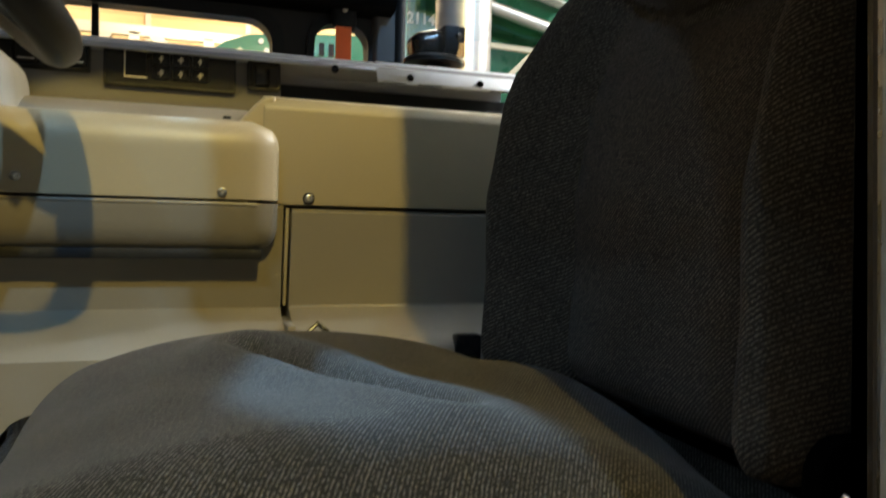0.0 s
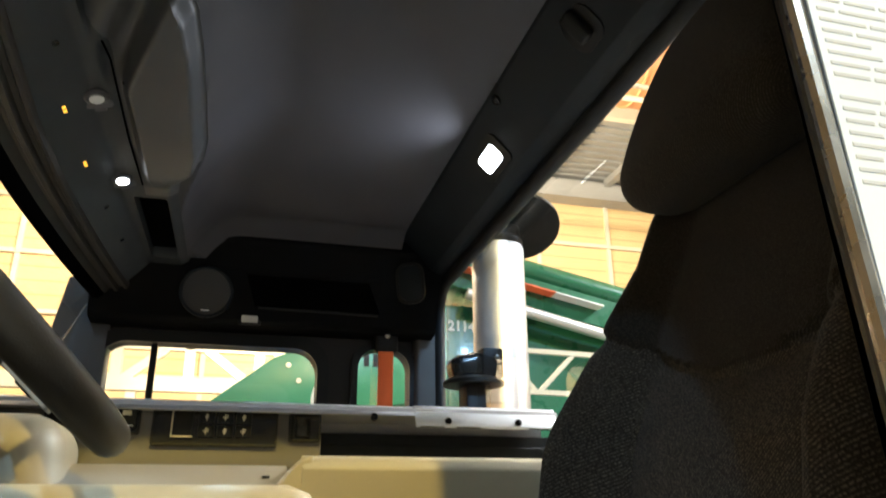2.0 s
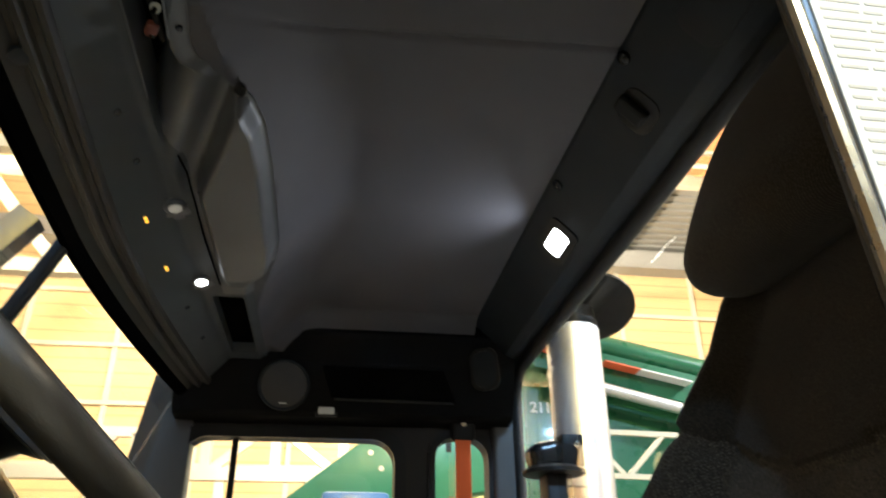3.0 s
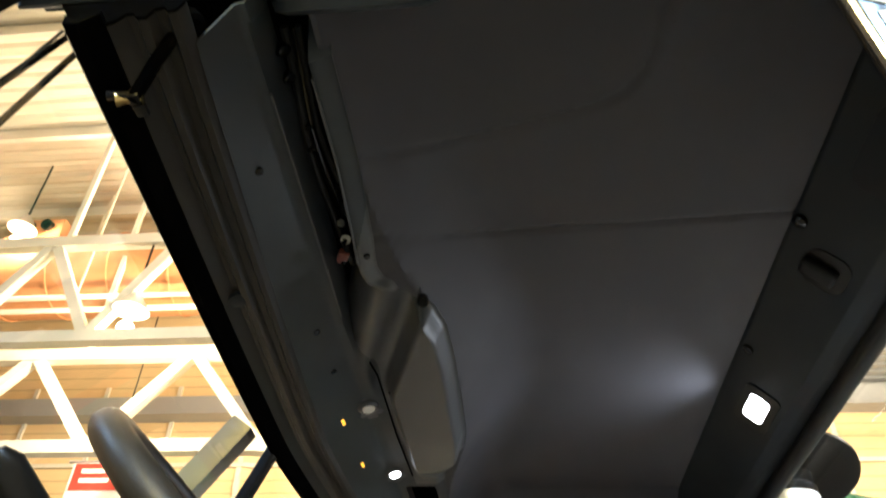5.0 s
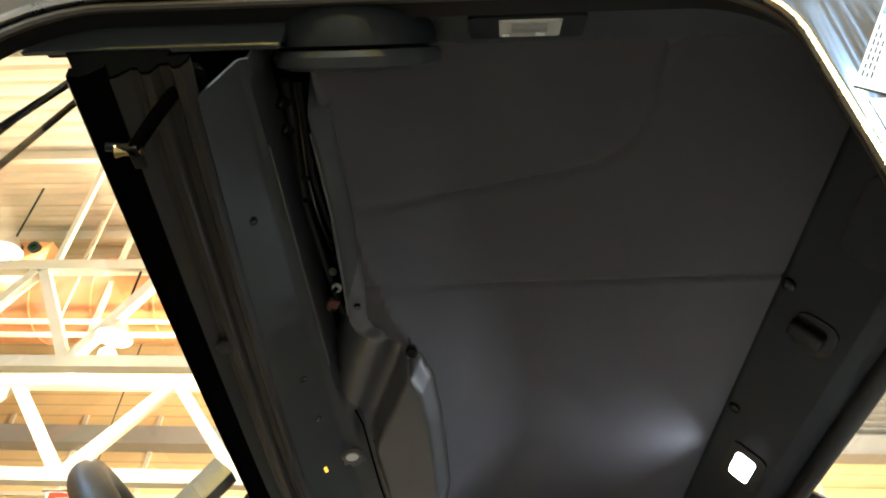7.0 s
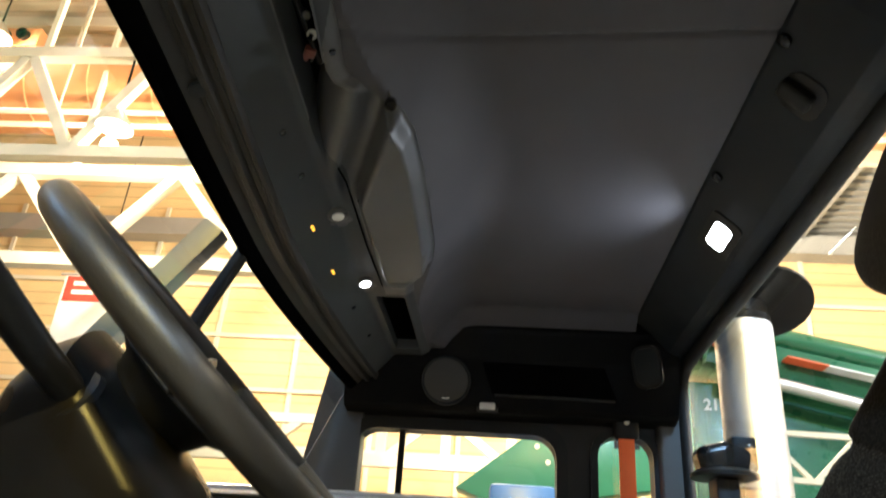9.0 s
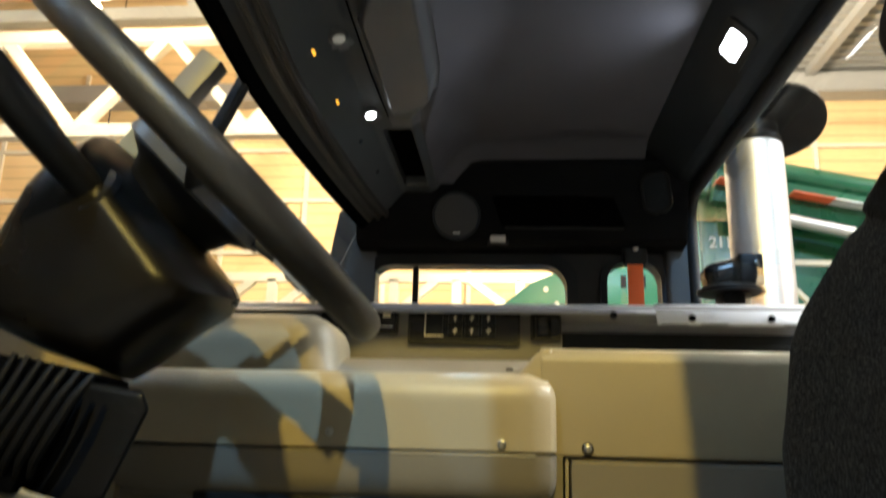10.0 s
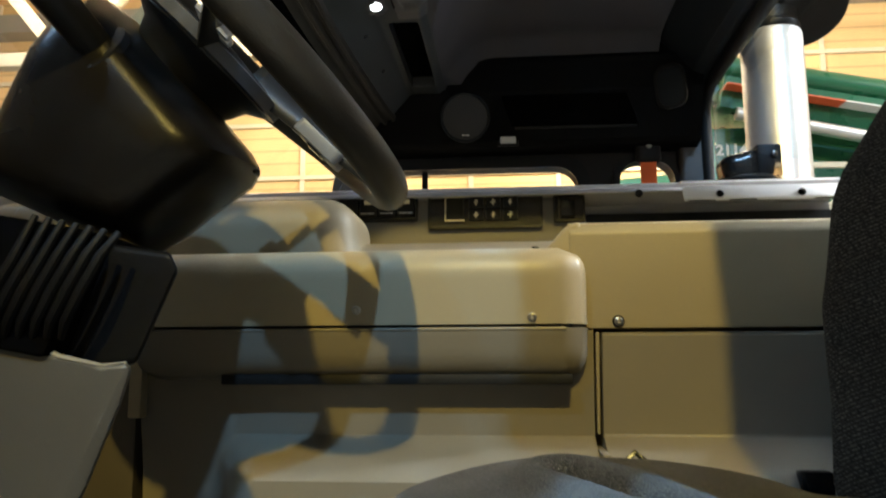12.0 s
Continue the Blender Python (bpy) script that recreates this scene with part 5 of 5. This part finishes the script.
def truss(y, z0, z1, x0, x1, step, shift, label, w=0.16):
    t = holder("roof_truss", ((x0 + x1) / 2, y, z0), label, "truss", "roof trusses")
    under(t, part("bottom_chord", bar((x0, y, z0), (x1, y, z0), w * 1.2), CREAM, smooth=False), part("top_chord", bar((x0, y, z1), (x1, y, z1), w * 1.2), CREAM, smooth=False))
    x = x0 + shift
    up = True
    while x + step <= x1:
        a, b = ((x, y, z0), (x + step, y, z1)) if up else ((x, y, z1), (x + step, y, z0))
        under(t, part("web_member", bar(a, b, w), CREAM, smooth=False))
        x, up = x + step, not up
    return t


truss(9.0, 7.38, 9.25, -16.0, 1.2, 1.12, 0.38, "cream steel roof truss with slanted web members")
truss(10.6, 6.30, 8.00, -16.0, 1.2, 1.45, 0.2, "cream steel roof truss farther along the hall", 0.18)
truss(4.2, 9.9, 11.8, -16.0, 12.0, 1.9, 0.9, "cream steel roof truss high under the deck", 0.14)
gird = holder("lattice_girder", (-3.5, 13.6, 3.9), "white lattice girder with posts along the hall wall", "girder")
under(gird, part("bottom_chord", bar((-14.1, 13.6, 3.86), (6.1, 13.6, 3.86), 0.22), CREAM, smooth=False), part("top_chord", bar((-14.1, 13.6, 4.55), (6.1, 13.6, 4.55), 0.17), CREAM, smooth=False))
for k in range(-11, 6):
    x = -1.0 + 1.19 * k
    under(gird, part("post", bar((x, 13.6, 3.9), (x, 13.6, 4.52), 0.17), CREAM, smooth=False))
    under(gird, part("brace", bar((x + 0.28, 13.6, 4.5), (x + 1.05, 13.6, 3.92), 0.15) if k >= 0 else bar((x + 0.10, 13.6, 3.92), (x + 0.80, 13.6, 4.5), 0.15), CREAM, smooth=False))
for k in range(5):
    x = -15.4 + 3.9 * k
    structure(part("hanger", bar((x, 9.0, 9.25), (x, 9.0, 12.5), 0.09), CREAM, smooth=False), "cream truss hanger", "hanger")
    structure(part("hanger", bar((x, 10.6, 8.0), (x, 10.6, 12.5), 0.09), CREAM, smooth=False), "cream truss hanger", "hanger")
    structure(part("hanger", bar((x, 4.2, 11.8), (x, 4.2, 12.5), 0.09), CREAM, smooth=False), "cream truss hanger", "hanger")
for x in (-13.9, -7.9, -1.9, 4.1):
    structure(part("girder_post", bar((x, 13.6, 0), (x, 13.6, 3.80), 0.16), CREAM, smooth=False), "cream girder post", "post")
duct = holder("air_duct", (-4, 10.9, 10.0), "orange-brown round air duct with outlet nozzles", "duct")
under(duct, part("pipe", lathe([(0.86, -16), (0.86, 12)], pose(0, 11.4, 10.35, 0, 90, 0), 40), DUCT))
for k in range(22):
    under(duct, part("seam_band", lathe([(0.862, 0), (0.885, 0.01), (0.885, 0.05), (0.862, 0.06)], pose(-15.5 + 1.25 * k, 11.4, 10.35, 0, 90, 0), 40), DUCT))
under(duct, part("outlet_box", box(-10.35, -9.35, 10.75, 11.6, 10.95, 11.40, 0.04), DUCT))
for x in (-10.05, -9.65):
    under(duct, part("outlet", lathe([(0.12, 0), (0.12, 0.12), (0.09, 0.12), (0.09, 0.02)], toward((0, -1, -0.2), (x, 10.76, 11.2)), 16), BLACK))
for k in range(6):
    structure(part("duct_hanger", bar((-14 + 5 * k, 11.4, 11.2), (-14 + 5 * k, 11.4, 12.6), 0.05), CREAM, smooth=False), "steel duct hanger", "hanger")
for z in (9.0, 8.72):
    structure(part("pipe_run", tube([(-18, 10.2, z), (14, 10.2, z)], 0.05, 10), CREAM), "thin cream service pipe", "pipe")
structure(part("pipe_hanger", bar((-8, 10.2, 8.72), (-8, 10.2, 12.6), 0.03), CREAM, smooth=False), "pipe hanger", "hanger")
structure(part("pipe_hanger", bar((5, 10.2, 8.72), (5, 10.2, 12.6), 0.03), CREAM, smooth=False), "pipe hanger", "hanger")

HOT = glow("lit_lamp_glass", (1.0, 0.88, 0.62), 60.0)


def high_bay(at, watts, colour, deep=False):
    h = holder("hall_lamp", at, "unseen lit high-bay hall lamp with a deep shade" if deep else "lit high-bay hall lamp hanging from the roof, in a set with added fill lamps", "lamp", "hall lamps")
    bell = [(0.06, 0.34), (0.20, 0.28), (0.52, -0.42), (0.53, -0.42), (0.21, 0.30)] if deep else [(0.06, 0.34), (0.10, 0.28), (0.27, 0.02), (0.28, 0.0), (0.265, 0.0), (0.09, 0.26)]
    under(h, part("shade", lathe(bell, Matrix.Translation(at), 28), ALU), part("cord", tube([Vector(at) + Vector((0, 0, 0.34)), Vector((at[0], at[1], 12.78))], 0.02, 8), BLACK), part("bulb", lathe([(0.10, 0.06), (0.14, -0.02), (0.10, -0.10), (0.0, -0.14)], Matrix.Translation(at), 20), HOT))
    lamp("hall_light", "POINT", (at[0], at[1], at[2] - 0.32), (0, 0, 0), watts, colour, 0.13)
    return h


high_bay((-6.06, 9.0, 7.85), 1300, WARM)
high_bay((-9.9, 10.4, 10.85), 450, WARM)
high_bay((-1.5, 8.0, 10.6), 1500, WARM)
# Next three are fill lamps added to brighten the far wall.
high_bay((9.5, 11.5, 11.0), 1500, WARM)
high_bay((-0.6, 10.0, 7.6), 2000, WARM)
high_bay((3.0, 10.2, 8.0), 2400, WARM)
# Added lamps past the rear window, to brighten stack, plate and hall.
high_bay((9.0, 1.3, 8.0), 3200, PALE_COOL, True)
high_bay((10.0, 3.0, 9.0), 3000, WARM)
# Unseen lamps, placed to fit the shadows and tints on the console.
high_bay((0.40, -8.05, 9.12), 3900, AMBERISH, True)
high_bay((-3.15, -6.54, 9.21), 660, COOL)
high_bay((3.2, -7.0, 9.5), 3100, COOL, True)
# Unseen cool fill, added for the steel's reflections and the cushion.
high_bay((0.4, -5.2, 10.4), 250, COOL)
high_bay((-9.5, 0.55, 10.3), 500, COOL, True)
lamp("dome_light", "AREA", on_rear(1.675, 0.60) + 0.03 * REAR_N, on_rear(1.675, 0.60) + 0.03 * REAR_N + Vector((-1, 0, -0.12)), 1.0, LED, 0.06, radians(120))
reader = on_front(1.83, 0.86) + 0.04 * FRONT_N
beam = lamp("reading_light", "SPOT", reader, (0.058, 0.64, 1.42), 300.0, (0.34, 0.64, 1.0), 0.02)
beam.data.spot_size, beam.data.spot_blend = radians(8.5), 0.35

ban = holder("hanging_banner", (-7.4, 12.0, 5.0), "white hanging banner with a red block", "banner")
under(ban, part("cloth", box(-8.10, -6.70, 11.99, 12.01, 4.2, 6.62), WHITE), part("red_block", box(-8.05, -6.98, 11.975, 11.99, 6.12, 6.60), RED))
for k in range(2):
    under(ban, part("white_bar", box(-7.90, -7.15 - 0.2 * k, 11.965, 11.975, 6.42 - 0.17 * k, 6.50 - 0.17 * k), WHITE))
under(ban, part("hanging_bar", tube([(-8.2, 12.0, 6.64), (-6.6, 12.0, 6.64)], 0.03, 8), ALU), part("rope", tube([(-7.4, 12.0, 6.64), (-7.4, 12.0, 12.6)], 0.012, 6), BLACK))

# green machine behind the cab
mach = holder("green_machine", (3.2, 7.4, 0), "dark green machine with a boom and a white number", "machine")
under(mach, part("body", box(1.70, 6.2, 7.0, 8.6, 0.5, 3.72, 0.05), GREEN), part("cowl", prism([(1.72, 4.20), (2.25, 4.18), (2.9, 3.90), (1.72, 3.98)], "y", 7.0, 7.9, 0.02), GREEN))
boom = [(1.9, 6.95, 4.30), (2.75, 6.9, 4.10), (4.2, 6.9, 3.80)]
under(mach, part("boom", tube(boom, 0.12, 14), GREEN), part("boom_beam", bar((1.9, 6.8, 3.98), (4.4, 6.8, 3.46), 0.16, 0.30), GREEN, None, "", False))
bd = (Vector((4.4, 6.8, 3.46)) - Vector((1.9, 6.8, 3.98))).normalized()
b0 = Vector((1.9, 6.71, 4.015))
for q0, q1, mm in ((0.0, 0.28, TAPE), (0.66, 1.02, TAPE), (1.02, 1.55, WHITE)):
    under(mach, part("marker_strip", bar(b0 + bd * q0 + Vector((0, -0.02, -0.02)), b0 + bd * q1 + Vector((0, -0.02, -0.02)), 0.27, 0.012), mm, None, "red and white marker tape", False))
under(mach, part("cylinder", tube([(2.0, 6.7, 3.75), (4.4, 6.7, 3.20)], 0.06, 14), CHROME))
for k in range(4):
    under(mach, part("wheel", lathe([(0.2, -0.2), (0.55, -0.2), (0.6, -0.12), (0.6, 0.12), (0.55, 0.2), (0.2, 0.2)], pose(2.2 + 1.15 * k, 7.0, 0.6, 90, 0, 0), 24), RUBBER))
txt = bpy.data.curves.new("number", "FONT")
txt.body, txt.size, txt.extrude, txt.offset = "2114", 0.145, 0.002, 0.004
to = new("number_tmp", txt)
dg = bpy.context.evaluated_depsgraph_get()
tm = bpy.data.meshes.new_from_object(to.evaluated_get(dg))
bpy.data.objects.remove(to)
tb = bmesh.new()
tb.from_mesh(tm)
under(mach, part("number_decal", put(tb, pose(1.885, 6.996, 3.445, 90, 0, 0)), WHITE, None, "white painted number 2114"))

# lattice rack and clutter behind the rear window
rack = holder("steel_rack", (1.9, 5.0, 0), "white lattice steel rack", "rack")
under(rack, part("rail", bar((1.55, 5.0, 2.82), (2.5, 5.0, 2.80), 0.035), CREAM), part("rail", bar((1.55, 5.0, 2.52), (2.5, 5.0, 2.50), 0.035), CREAM), part("brace", bar((1.62, 5.0, 2.52), (1.70, 5.0, 2.82), 0.03), CREAM), part("brace", bar((1.70, 5.0, 2.82), (2.0, 5.0, 2.50), 0.03), CREAM), part("brace", bar((2.0, 5.0, 2.50), (2.3, 5.0, 2.80), 0.03), CREAM), part("post", bar((1.58, 5.0, 0), (1.58, 5.0, 2.82), 0.05), CREAM), part("post", bar((2.48, 5.0, 0), (2.48, 5.0, 2.8), 0.05), CREAM))

# green machine beyond the passenger window
loader = holder("green_loader", (0.6, 7.2, 0), "green painted machine arm beyond the passenger side", "machine")
# Arm green is brightened against GREEN; the light on it is in the colour.
under(loader, part("arm", prism([(-0.42, 2.60), (0.18, 3.07), (0.40, 3.16), (1.0, 3.22), (1.55, 3.26), (1.55, 2.70), (0.7, 2.55), (0.0, 2.45)], "y", 6.9, 7.3, 0.03), mat("lit_green_paint", (0.03, 0.19, 0.09), 0.35, stain=0.1)), part("base", box(-0.2, 1.6, 6.9, 7.6, 0.0, 2.56, 0.04), GREEN))
for k in range(3):
    under(loader, part("mark_bar", box(1.02 + 0.09 * k, 1.07 + 0.09 * k, 6.895, 6.9, 3.02, 3.14), BLACK))
for x, z in ((0.32, 3.0), (0.55, 3.02), (0.42, 2.86), (0.5, 3.1)):
    under(loader, part("bolt_head", lathe([(0.025, 0), (0.025, 0.012)], toward((0, -1, 0), (x, 6.9, z)), 8), SCREW))
gear = holder("blue_pump", (0.2, 6.4, 0), "blue pump housing before the green machine", "pump")
under(gear, part("case", box(-0.1, 0.45, 6.2, 6.6, 0.0, 2.56, 0.05), mat("blue_enamel", (0.03, 0.12, 0.30), 0.35, stain=0.1)), part("pipe", tube([(0.52, 6.3, 2.2), (0.52, 6.3, 2.62), (0.54, 6.3, 2.7)], 0.035, 12), WHITE))
